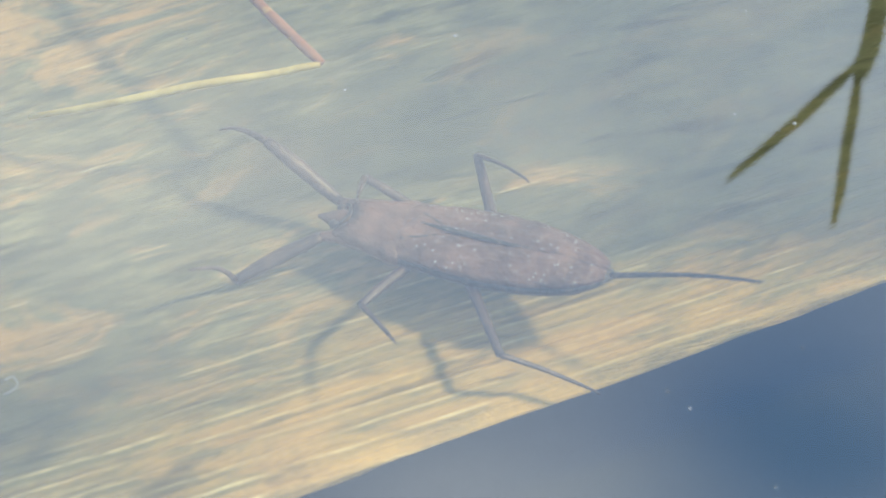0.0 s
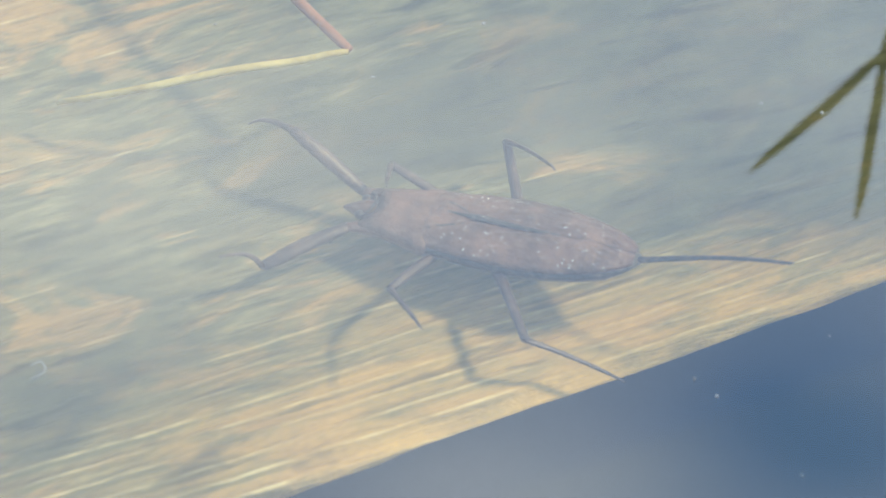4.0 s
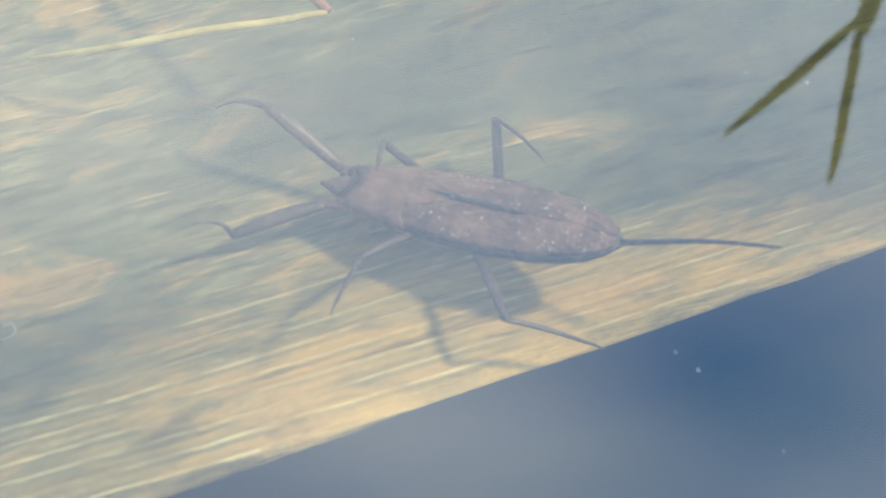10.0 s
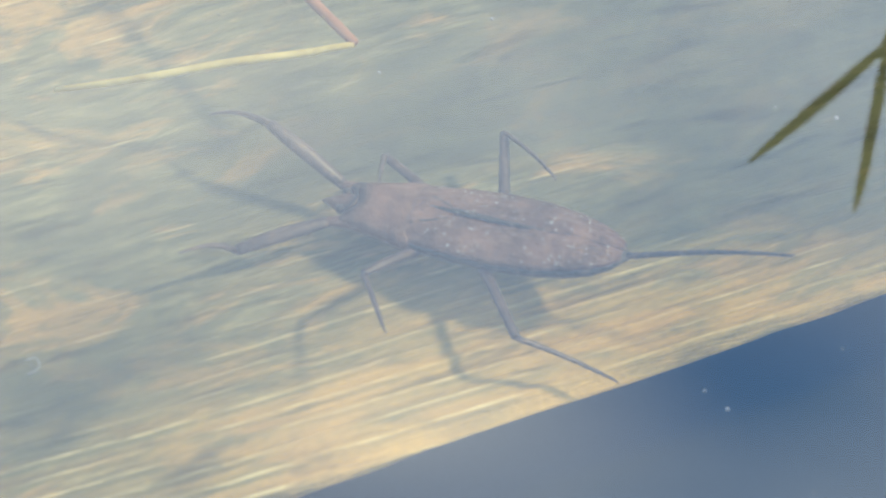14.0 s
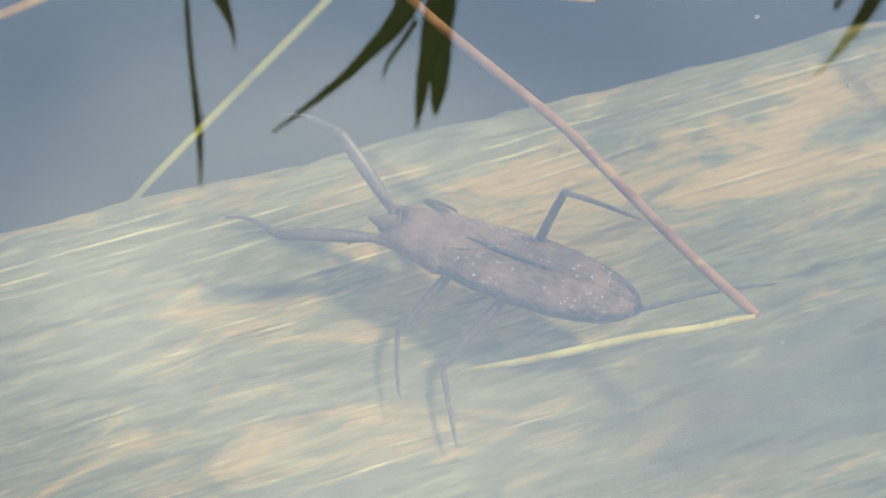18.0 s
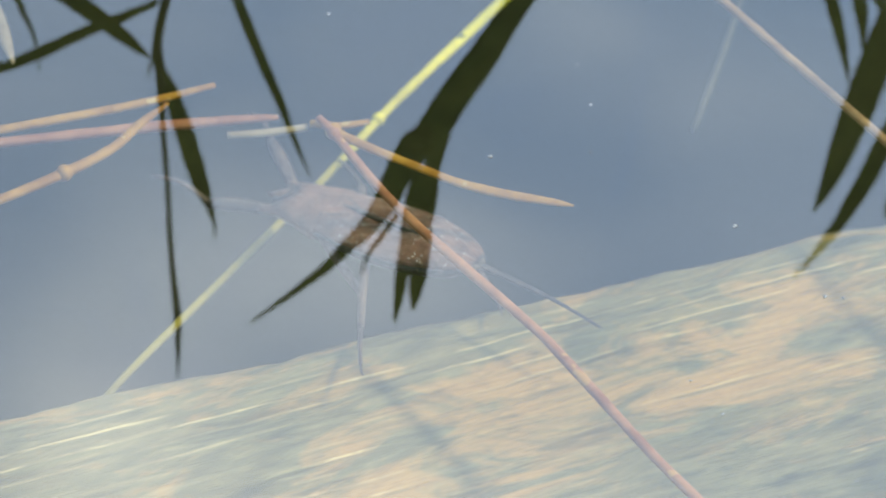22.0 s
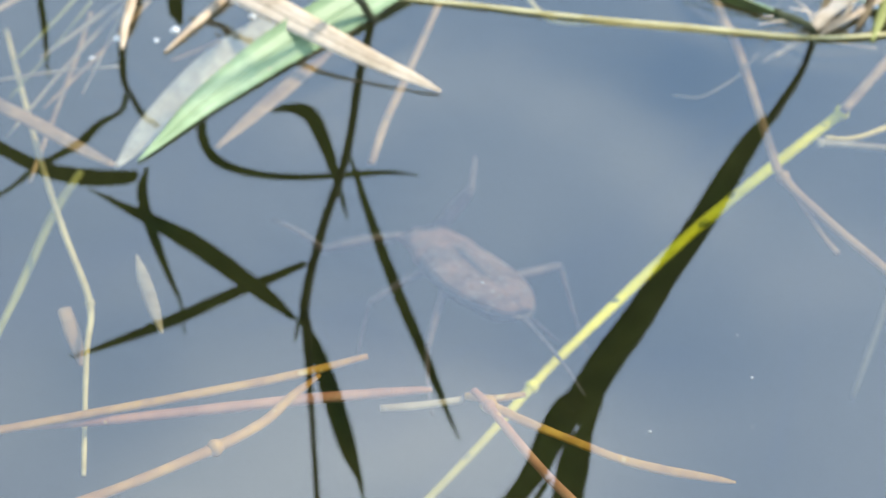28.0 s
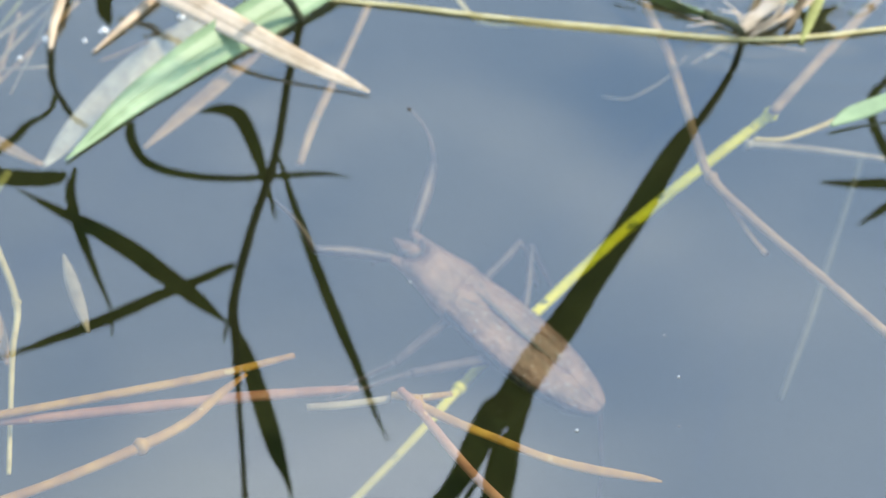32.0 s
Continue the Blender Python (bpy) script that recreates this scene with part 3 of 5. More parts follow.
part("stem", tube(bmesh.new(), [(-16.93, 97.19, -20.5, 0.6), (-15.76, 69.77, 0, 0.6), (-16.13, 60.49, -0.59, 0.59), (-17.08, 57.73, 2.72, 0.59), (-18.13, 53.72, 7.54, 0.63), (-19.74, 50.45, 11.47, 0.67), (-20.96, 47.17, 15.39, 0.71), (-20.84, 45.82, 17.02, 0.72), (-20.58, 43.26, 20.09, 0.44), (-20.22, 39.68, 24.39, 0.4), (-19.87, 36.6, 28.08, 0.44), (-19.62, 34.8, 30.23, 0.56), (-19.52, 33.26, 32.09, 0.36), (-19.51, 31.72, 33.94, 0.08)]), STEM_SHADED, plant, "green stem coloured near black for shade")
part("leaf", blade(bmesh.new(), [(-20.84, 46.07, 16.72, 0.32), (-19.91, 44.54, 18.55, 1.09), (-18.98, 42.76, 20.69, 1.34), (-18, 40.72, 23.14, 1.22), (-17.26, 39.39, 24.73, 0.51), (-16.93, 38.54, 25.75, 0.19), (-17.01, 38.08, 26.3, 0.08)], fold=0.18), LEAF, plant)
part("leaf", blade(bmesh.new(), [(-17.97, 53.77, 7.48, 0.19), (-16.61, 51.09, 10.69, 0.56), (-14.61, 47.71, 14.75, 0.78), (-12.61, 44.71, 18.35, 0.69), (-11.02, 42.2, 21.36, 0.31), (-10.14, 40.95, 22.86, 0.08)], fold=0.18), LEAF, plant)
part("leaf", blade(bmesh.new(), [(-21.58, 46.32, 16.42, 0.25), (-23.24, 47.16, 15.41, 0.94), (-25.21, 48.11, 14.27, 1.26), (-28.37, 49.52, 12.57, 1.32), (-31.13, 50.51, 11.38, 1.01), (-33.89, 51.38, 10.35, 0.5), (-36.06, 52.12, 9.45, 0.08)], fold=0.18), LEAF, plant)
part("leaf", blade(bmesh.new(), [(-20.94, 49.41, 13.91, 0.44), (-23.3, 48.74, 14.71, 0.69), (-26.05, 48.02, 15.57, 0.82), (-29.98, 46.89, 16.93, 0.85), (-33.91, 45.91, 18.11, 0.6), (-35.88, 45.45, 18.66, 0.32), (-37.53, 45.14, 19.04, 0.08)], fold=0.18), LEAF, plant)
part("leaf", blade(bmesh.new(), [(-21.12, 46.8, 15.85, 0.31), (-21.5, 45.91, 16.9, 0.25), (-21.65, 45.36, 17.57, 0.08)], fold=0.18), LEAF, plant)
plant = tagged(new("reed_grass"), "arching dark grass shoots at the bank side", "plant", group='overhanging grass')
part("stem", tube(bmesh.new(), [(-35.34, 97.74, -20.5, 0.5), (-32.28, 70.26, 0, 0.5), (-32.17, 63.4, -1.68, 0.55), (-33.53, 61.13, 1.05, 0.55), (-33.87, 59.61, 2.87, 0.55), (-33.54, 57.85, 4.98, 0.51), (-32.3, 56.54, 6.55, 0.47), (-31.23, 55.97, 7.24, 0.32)]), STEM_SHADED, plant, "green stem coloured near black for shade")
part("leaf", blade(bmesh.new(), [(-33.61, 57.47, 5.44, 0.44), (-34.47, 56.58, 6.5, 0.54), (-36.83, 55.31, 8.03, 0.57), (-39.59, 54.29, 9.26, 0.48), (-41.95, 53.14, 10.64, 0.25), (-44.32, 52.24, 11.71, 0.08)], fold=0.18), LEAF, plant)
part("leaf", blade(bmesh.new(), [(-46.73, 56.78, 6.27, 0.64), (-43.56, 55.53, 7.76, 0.83), (-41.18, 54.66, 8.81, 0.95), (-38.8, 54.04, 9.56, 1.08), (-36.03, 53.8, 9.84, 1.2), (-33.46, 53.86, 9.77, 1.08), (-32.95, 54.19, 9.37, 0.32)], fold=0.18), LEAF, plant)
part("leaf", blade(bmesh.new(), [(-28.35, 56.31, 6.83, 0.63), (-28.3, 55.6, 7.68, 0.7), (-27.35, 54.6, 8.88, 0.63), (-24.97, 54, 9.59, 0.57), (-21.42, 53.82, 9.82, 0.44), (-17.48, 53.99, 9.61, 0.44), (-14.72, 54.06, 9.53, 0.28), (-13.14, 53.91, 9.71, 0.08)], fold=0.18), LEAF, plant)
part("leaf", blade(bmesh.new(), [(-32.02, 53.15, 8.23, 0.25), (-32.32, 51.89, 9.73, 0.76), (-31.72, 50.38, 11.54, 0.76), (-30.52, 48.38, 13.94, 0.44), (-29.6, 47, 15.6, 0.22), (-29.32, 45.57, 17.32, 0.12)], fold=0.18), LEAF, plant)
part("leaf", blade(bmesh.new(), [(-23.52, 57.95, 7.26, 0.19), (-22.13, 58.08, 7.1, 0.76), (-20.74, 57.71, 7.55, 1.08), (-19.73, 56.45, 9.06, 0.95), (-18.92, 54.8, 11.04, 0.51), (-18.19, 53.16, 13.01, 0.12)], fold=0.18), LEAF, plant)
part("leaf", blade(bmesh.new(), [(-39.83, 63.37, -1.64, 0.38), (-39.66, 61.86, 0.17, 0.48), (-39.33, 60.34, 1.99, 0.44), (-39.07, 58.2, 4.56, 0.08)], fold=0.18), LEAF, plant)
part("leaf", blade(bmesh.new(), [(-30.19, 62.91, -1.09, 0.82), (-30.18, 61.39, 0.73, 1.08), (-29.77, 60.64, 1.63, 0.25)], fold=0.18), LEAF, plant)
plant = tagged(new("reed_grass"), "bushy dark green grass tuft reaching over the board", "plant", group='overhanging grass')
part("stem", tube(bmesh.new(), [(27.39, 113.88, -20.5, 0.6), (24.03, 84.75, 0, 0.6), (27.13, 68.24, 2.11, 0.65), (25.6, 64.15, 7.02, 0.65), (24.05, 61.08, 10.7, 0.73), (31.84, 54.02, 19.17, 0.74)]), LEAF, plant)
part("leaf", blade(bmesh.new(), [(32.46, 55.6, 17.28, 1.07), (31.2, 53.23, 20.12, 2.23), (29.79, 50.6, 23.28, 2.39), (28.45, 48.36, 25.97, 1.98), (27.26, 46.43, 28.28, 1.15), (26.3, 45.19, 29.77, 0.21)], fold=0.18), LEAF, plant)
part("leaf", blade(bmesh.new(), [(32.75, 50.36, 23.57, 0.66), (31.24, 48.24, 26.11, 1.32), (29.57, 46.13, 28.64, 1.32), (27.76, 44.28, 30.87, 0.86), (26.15, 42.95, 32.46, 0.4), (24.81, 42.02, 33.58, 0.12)], fold=0.18), LEAF, plant)
part("leaf", blade(bmesh.new(), [(26.22, 57.65, 14.82, 0.66), (27.09, 55.56, 17.32, 0.99), (27.96, 53.47, 19.83, 0.86), (28.71, 51.12, 22.66, 0.16)], fold=0.18), LEAF, plant)
part("leaf", blade(bmesh.new(), [(28.06, 57.93, 14.49, 0.79), (28.92, 56.1, 16.68, 1.12), (29.58, 54.27, 18.87, 0.92), (29.66, 52.65, 20.82, 0.16)], fold=0.18), LEAF, plant)
part("leaf", blade(bmesh.new(), [(28.43, 58.43, 13.88, 0.26), (25.97, 58.54, 13.75, 0.79), (23.1, 58.51, 13.78, 0.66), (20.24, 58.56, 13.72, 0.16)], fold=0.18), LEAF, plant)
part("leaf", blade(bmesh.new(), [(27.6, 58.69, 13.58, 0.26), (25.99, 57.89, 14.54, 0.72), (24.37, 57.22, 15.34, 0.53), (22.95, 56.68, 15.98, 0.12)], fold=0.18), LEAF, plant)
part("leaf", blade(bmesh.new(), [(34.35, 49.92, 24.1, 0.66), (32.86, 47.56, 26.93, 1.11), (32, 45.99, 28.82, 0.79), (31.42, 44.81, 30.23, 0.16)], fold=0.18), LEAF, plant)
part("leaf", blade(bmesh.new(), [(27.62, 58.19, 14.17, 0.33), (26.02, 57.14, 15.43, 0.39), (25.04, 55.71, 17.15, 0.16)], fold=0.18), LEAF, plant)
plant = tagged(new("reed_grass"), "olive green reed grass with two drooping blades", "plant", group='overhanging grass')
part("stem", tube(bmesh.new(), [(67.82, 76.38, -20.5, 1.1), (60.47, 49.53, 0, 1.1), (60.39, 37.43, 29.48, 1.23), (58.95, 31.44, 36.68, 1.4), (57.64, 27.23, 41.72, 1.49), (56.66, 25.65, 43.62, 1.4)]), LEAF, plant)
part("leaf", blade(bmesh.new(), [(57.25, 26.58, 42.51, 0.33), (55.42, 25.52, 43.77, 0.73), (52.98, 24.08, 45.51, 0.83), (50.54, 22.71, 47.15, 0.79), (48.5, 21.55, 48.54, 0.59), (47.19, 20.81, 49.43, 0.16)], fold=0.18), LEAF, plant)
part("leaf", blade(bmesh.new(), [(56.84, 26.45, 42.67, 0.33), (56.49, 24.6, 44.89, 0.79), (56.05, 22.74, 47.11, 0.86), (55.65, 20.88, 49.34, 0.79), (55.28, 19.55, 50.94, 0.6), (54.97, 18.53, 52.16, 0.17)], fold=0.18), LEAF, plant)
# stalks floating on the water or sunk in it
straw("bent_straw", STRAW_RED, [(-8.97, 22.7, -1, 0.51), (-7.97, 21.2, -1, 0.61), (-3.67, 14.04, -1, 0.67), (3.96, 4.32, -1, 0.69), (6.1, 1.28, -1, 0.72), (11.23, -6.85, -1, 0.7), (14.35, -11.29, -1, 0.69), (15.48, -12.83, -1, 0.59)], "reddish dead grass stalk kinked in the water", (1,), "straw", 2, 0.8)
straw("bent_straw", STRAW_YELLOW, [(15.41, -12.95, -1, 0.40), (14.3, -13.1, -1.1, 0.46), (12.57, -13.12, -1.6, 0.5), (8.29, -13.2, -2.4, 0.52), (3.34, -13.05, -4, 0.5), (-1.63, -11.8, -6.5, 0.34)], "yellow broken-off end of a dead grass stalk", (), "straw", 3, 0.8)
straw("long_stem", STRAW_GREEN, [(-23.32, 7.07, -12.5, 0.5), (-20.12, 11.83, -12, 0.54), (-9.71, 27.53, -12, 0.64), (-5.26, 34.31, -11.5, 0.69), (-3.09, 37.65, -11.5, 0.72), (4.38, 45.53, -9, 0.81), (10.03, 47.72, -4.5, 0.81), (15.69, 51.06, -1.5, 0.73)], "long yellow-green grass stem lying in the water", (3, 7), "straw", 4, 0.8)
straw("long_stem", STRAW_TAN, [(15.77, 50.45, -0.8, 0.77), (17.78, 53.76, -0.8, 0.77), (19.4, 56.37, -0.8, 0.78), (25.16, 65.34, -0.8, 0.8), (35.97, 82.17, -0.8, 0.8)], "reddish upper piece of a grass stem", (), "straw", 5, 0.8)
straw("floating_straw", STRAW_ORANGE, [(-59.83, 12.97, -1.2, 0.6), (-35.77, 19.75, -1.2, 0.6), (-25.39, 22.68, -1.2, 0.64), (-20.14, 24.29, -1.2, 0.61), (-15.74, 26.02, -1.2, 0.43)], "orange-yellow dead straw floating in the pond", (), "straw", 6, 0.8)
straw("floating_straw", STRAW_RED, [(-37.25, 20.02, -1.8, 0.64), (-32, 20.58, -1.8, 0.71), (-25.36, 21.66, -1.8, 0.78), (-19.03, 22.7, -1.8, 0.78), (-13.37, 23.42, -1.8, 0.64), (-11.59, 23.59, -1.8, 0.36)], "faded red dead straw floating in the pond", (), "straw", 7, 0.8)
straw("floating_straw", STRAW_ORANGE, [(-57.13, -0.02, -1.4, 0.69), (-35.09, 11.78, -1.4, 0.69), (-30.12, 14.44, -1.4, 0.7), (-24.94, 17.75, -1.4, 0.77), (-22.08, 20.07, -1.4, 0.7), (-20.42, 22.41, -1.4, 0.64), (-18.73, 24.42, -1.4, 0.29)], "jointed orange straw with a swollen node", (3,), "straw", 8, 0.8)
straw("floating_straw", STRAW_ORANGE, [(-8.02, 21.88, -1.4, 0.78), (-5.55, 20.19, -1.4, 0.77), (-2.92, 18.68, -1.4, 0.7), (0.04, 17.03, -1.4, 0.7), (2.8, 16.04, -1.4, 0.8), (5.22, 15.46, -1.4, 0.69), (6.42, 15.17, -1.4, 0.49), (7.21, 14.97, -1.4, 0.17)], "orange straw with a frayed pale tip", (0,), "straw", 9, 0.5)
straw("straw_piece", STRAW_PALE, [(-14.83, 22.06, -2, 0.5), (-12.63, 22.28, -2, 0.57), (-9.63, 22.88, -2, 0.5)], "short pale piece of straw", (), "straw", 10, 0.8)
straw("straw_piece", STRAW_ORANGE, [(-9.52, 22.82, -1.6, 0.51), (-7.71, 22.58, -1.6, 0.54), (-5.72, 22.98, -1.6, 0.44)], "short orange piece of straw", (), "straw", 11, 0.8)
straw("thin_stalk", STRAW_TAN, [(6.76, 66.05, -1, 0.64), (7.92, 60.9, -1, 0.67), (9.03, 56.5, -1, 0.66), (10.61, 46.92, -1, 0.65), (11.38, 43.59, -1, 0.68), (14.03, 39.31, -1, 0.67), (18.06, 33.77, -1, 0.66), (22.42, 27.6, -1, 0.65), (39.73, 3.09, -1, 0.65)], "thin tan grass stalk with a forked joint", (4,), "straw", 12, 0.8)
straw("thin_stalk", STRAW_TAN, [(11.5, 44.01, -1.3, 0.34), (12.6, 41.2, -1.4, 0.46), (13.9, 38.2, -1.6, 0.34), (14.7, 36.9, -1.8, 0.5)], "thin tan fork of a grass stalk", (), "straw", 13, 0.8)
straw("sunken_stalk", STRAW_DEEP, [(23.05, 58.54, -11.23, 0.47), (20.2, 49.12, -13, 0.47), (18.59, 43.79, -14, 0.51), (16.37, 37.2, -15, 0.46)], "slimy grey-green stalk deep in the water", (), "straw", 14, 0.8)
straw("floating_straw", STRAW_FADED, [(-29.8, 63.94, 0.15, 0.28), (-19.94, 62.3, 0.15, 0.28), (-15.58, 61.58, 0.15, 0.28), (-9.28, 60.63, 0.15, 0.31), (-2.62, 59.43, 0.15, 0.31), (5.16, 58.38, 0.15, 0.31), (13.66, 57.23, 0.15, 0.31), (19.42, 57.67, 0.15, 0.31), (24.6, 58.67, 0.15, 0.31), (54.06, 64.36, 0.15, 0.31)], "long thin pale straw lying on the water", (), "straw", 15, 0.8)
straw("floating_straw", STRAW_FADED, [(-6.16, 63.3, -0.4, 0.36), (-4.02, 59.74, -0.4, 0.39), (-0.27, 59.28, -0.4, 0.35), (5.18, 58.71, -0.4, 0.39), (13.71, 57.67, -0.4, 0.35)], "thin yellow straw lying on the water", (1,), "straw", 16, 0.8)
straw("underwater_straw", STRAW_TAN, [(-11.81, 64.53, -2.5, 0.48), (-13.01, 59.71, -2.5, 0.51), (-14.25, 55, -2.5, 0.58), (-15.3, 51.01, -2.5, 0.62), (-16.11, 46.63, -2.5, 0.49)], "tan straw hanging just under the surface", (), "straw", 17, 0.5)
straw("side_shoot", STRAW_PALE, [(13.98, 46.72, -0.6, 0.53), (16.24, 46.51, -0.6, 0.53), (18.78, 46.13, -0.6, 0.53), (22.93, 45.3, -0.6, 0.45)], "pale side shoot of a floating stem", (0,), "straw", 18, 0.8)
straw("side_shoot", STRAW_YELLOW, [(14.31, 47.26, -0.6, 0.38), (16.28, 47.28, -0.6, 0.38), (18.93, 48.68, -0.6, 0.46), (21.79, 50.64, -0.6, 0.62)], "yellow side shoot of a floating stem", (), "straw", 19, 0.8)
straw("thin_stalk", STRAW_FADED, [(-42.21, 61.6, -3, 0.36), (-40.3, 54.08, -3, 0.39), (-38.38, 46.84, -3, 0.42), (-36.31, 39.87, -3, 0.45), (-34.04, 32.89, -3, 0.48), (-33.86, 27.74, -3, 0.4), (-33.15, 16.86, -3, 0.32)], "thin yellow stalk sunk under the surface", (4,), "straw", 20, 0.8)
straw("thin_stalk", STRAW_OLIVE, [(-45.46, 11.44, -6, 0.52), (-40.88, 30.91, -6, 0.52), (-39.31, 37.58, -6, 0.64), (-37.74, 45.07, -6, 0.69), (-36.22, 49.72, -6, 0.62)], "olive stalk sunk under the surface", (), "straw", 21, 0.8)
straw("seed_husk", STRAW_PALE, [(-31.2, 36.52, -2, 0.22), (-30.59, 34.3, -2, 0.88), (-29.8, 31.55, -2, 0.88), (-29.03, 28.96, -2, 0.22)], "pale pointed grass husk in the water", (), "husk", 22, 0.5)
straw("seed_husk", STRAW_TAN, [(-35.81, 33.43, -4, 0.89), (-35.04, 30.97, -4, 1.1), (-34.24, 28.02, -4, 0.36)], "pinkish broad husk in the water", (), "husk", 23, 0.4)
straw("pinkish_blade", STRAW_TAN, [(-26.56, 46.97, -1.5, 0.38), (-24.1, 50.59, -1.5, 1.15), (-21.22, 54.91, -1.5, 1.32), (-18.31, 59.96, -1.5, 1.34), (-15.32, 65.15, -1.5, 1.36), (-10.33, 73.81, -1.5, 1.36)], "pale pinkish blade under the surface", (), "grass blade", 24, 0.2)
straw("pinkish_blade", STRAW_TAN, [(-43.55, 52.8, -1.5, 1.17), (-39.4, 49.81, -1.5, 1.23), (-36.1, 47.15, -1.5, 1.15), (-33.27, 45.11, -1.5, 0.46)], "pale pinkish blade under the surface", (), "grass blade", 25, 0.2)
straw("thin_stalk", STRAW_PALE, [(-42.03, 53.43, -1, 0.23), (-38.25, 54.4, -1, 0.23), (-33.64, 55.07, -1, 0.19)], "thin pale stalk among the plants", (), "straw", 26, 0.8)
straw("thin_stalk", STRAW_PALE, [(-39.07, 55.32, -0.5, 0.27), (-36.62, 58.48, -0.5, 0.31), (-33.07, 63.32, -0.5, 0.32)], "thin pale stalk among the plants", (), "straw", 27, 0.8)
straw("thin_stalk", STRAW_OLIVE, [(-40.62, 55.3, -0.5, 0.23), (-38.3, 59.73, -0.5, 0.28), (-36.64, 63.28, -0.5, 0.28)], "thin green stalk among the plants", (), "straw", 28, 0.8)
straw("brown_stem", STRAW_DRY, [(-33.47, 55.62, 0.1, 0.19), (-33.42, 56.62, 0.25, 0.51), (-33.38, 57.88, 0.5, 0.63), (-33.05, 59.9, 0.9, 0.71), (-32.91, 63.63, 1.5, 0.71)], "brown dead stem standing out of the water", (), "straw", 29, 0.8)
straw("brown_stem", STRAW_DRY, [(-30.49, 55.26, 0.12, 0.16), (-28.73, 58, 0.2, 0.55), (-26.76, 61.07, 0.3, 0.67), (-24.78, 64.45, 0.45, 0.68)], "tan broken stalk resting on the plants", (), "straw", 30, 0.8)
straw("root_straw", BLEACHED, [(13.85, 57.85, 0.1, 0.5), (14.6, 58.9, 0.5, 1.15), (15.4, 59.5, 0.8, 1.0), (16.4, 60.5, 1.2, 1.45), (17.4, 61.2, 1.6, 1.15), (18.6, 62.4, 2.0, 1.5)], "pale papery sheath at the foot of the reed", (), "sheath", 31, 0.5)
straw("root_straw", STRAW_DRY, [(11.3, 55.65, -0.3, 0.35), (12.71, 57.03, -0.3, 0.47), (13.88, 58.18, -0.3, 0.39)], "pale rootlet at the foot of the reed", (), "root", 32, 0.8)
straw("root_straw", STRAW_OLIVE, [(17.98, 56.84, 0.1, 0.23), (18.61, 58.72, 0.4, 0.7), (19.33, 60.75, 0.8, 0.87), (20.53, 63.45, 1.6, 0.79)], "brown dead sheath beside the reed", (), "sheath", 33, 0.5)
straw("rootlet", STRAW_PALE, [(4.21, 52.26, -1, 0.1), (6.01, 52.03, -1, 0.12), (7.7, 53.27, -1, 0.15), (8.97, 54.64, -1, 0.12), (10.21, 56.83, -1, 0.1)], "hair-thin pale rootlet drifting in the water", (), "root", 34, 0.8)
plant = tagged(new("grass_leaf"), "broad pale green grass leaf lying over the water", "leaf")
part("leaf", blade(bmesh.new(), [(-12.11, 65.1, 1.3, 2.78), (-16.71, 60.47, 1.1, 2.98), (-19.72, 57.58, 0.95, 3.04), (-22.7, 54.8, 0.8, 2.78), (-25.6, 51.57, 0.65, 2.3), (-27.74, 49.01, 0.5, 1.75), (-29.65, 46.18, 0.35, 0.91), (-31.47, 43.57, 0.2, 0.11)], fold=0.08, face=(0, -0.64, 0.77)), LEAF_PALE, plant)
part("midrib", tube(bmesh.new(), [(-12.11, 65.08, 1.32, 0.2), (-16.7, 60.44, 1.12, 0.2), (-19.72, 57.56, 0.97, 0.19), (-22.69, 54.78, 0.82, 0.15), (-25.6, 51.55, 0.67, 0.15), (-27.74, 48.98, 0.52, 0.11), (-29.65, 46.16, 0.37, 0.08), (-31.19, 43.96, 0.22, 0.06)]), LEAF_PALE, plant, "paler raised midrib")
plant = tagged(new("grass_leaf"), "bleached papery dead grass leaf over the green one", "leaf")
part("leaf", blade(bmesh.new(), [(-28.9, 62.11, 2.2, 1.81), (-25.23, 59.52, 2, 1.95), (-22, 57.1, 1.8, 1.79), (-18.82, 54.83, 1.55, 1.54), (-15.69, 53.09, 1, 1.15), (-13.36, 51.96, 0.6, 0.77), (-11.51, 51.02, 0.25, 0.19)], fold=0.05, face=(0, -0.64, 0.77)), BLEACHED, plant)
part("midrib", tube(bmesh.new(), [(-28.9, 62.11, 2.2, 0.12), (-25.23, 59.52, 2, 0.12), (-22, 57.1, 1.8, 0.12), (-18.82, 54.83, 1.55, 0.12), (-15.69, 53.09, 1, 0.08), (-13.36, 51.96, 0.6, 0.08), (-11.51, 51.02, 0.25, 0.04)]), STRAW_DRY, plant)
# added white blade under the surface, in place of a bright reflection
plant = tagged(new("grass_leaf"), "white blade added as the bright reflection beside the green leaf", "leaf")
part("leaf", blade(bmesh.new(), [(-22.6, 61.4, -1.2, 1.3), (-25.0, 58.4, -1.2, 1.9), (-27.4, 55.2, -1.3, 2.3), (-29.6, 51.6, -1.4, 2.2), (-31.6, 48.2, -1.6, 1.6), (-33.2, 45.4, -1.9, 0.3)], fold=0.12, face=(0, -0.64, 0.77)), GLARE_BLADE, plant)
plant = tagged(new("grass_leaf"), "small fresh green blade floating beside the reed", "leaf")
part("leaf", blade(bmesh.new(), [(5.23, 62.45, 1, 0.22), (7.94, 61.14, 0.7, 0.3), (10.65, 60.15, 0.5, 0.28), (12.95, 58.79, 0.3, 0.15)], fold=0.08, face=(0, -0.64, 0.77)), LEAF_PALE, plant)
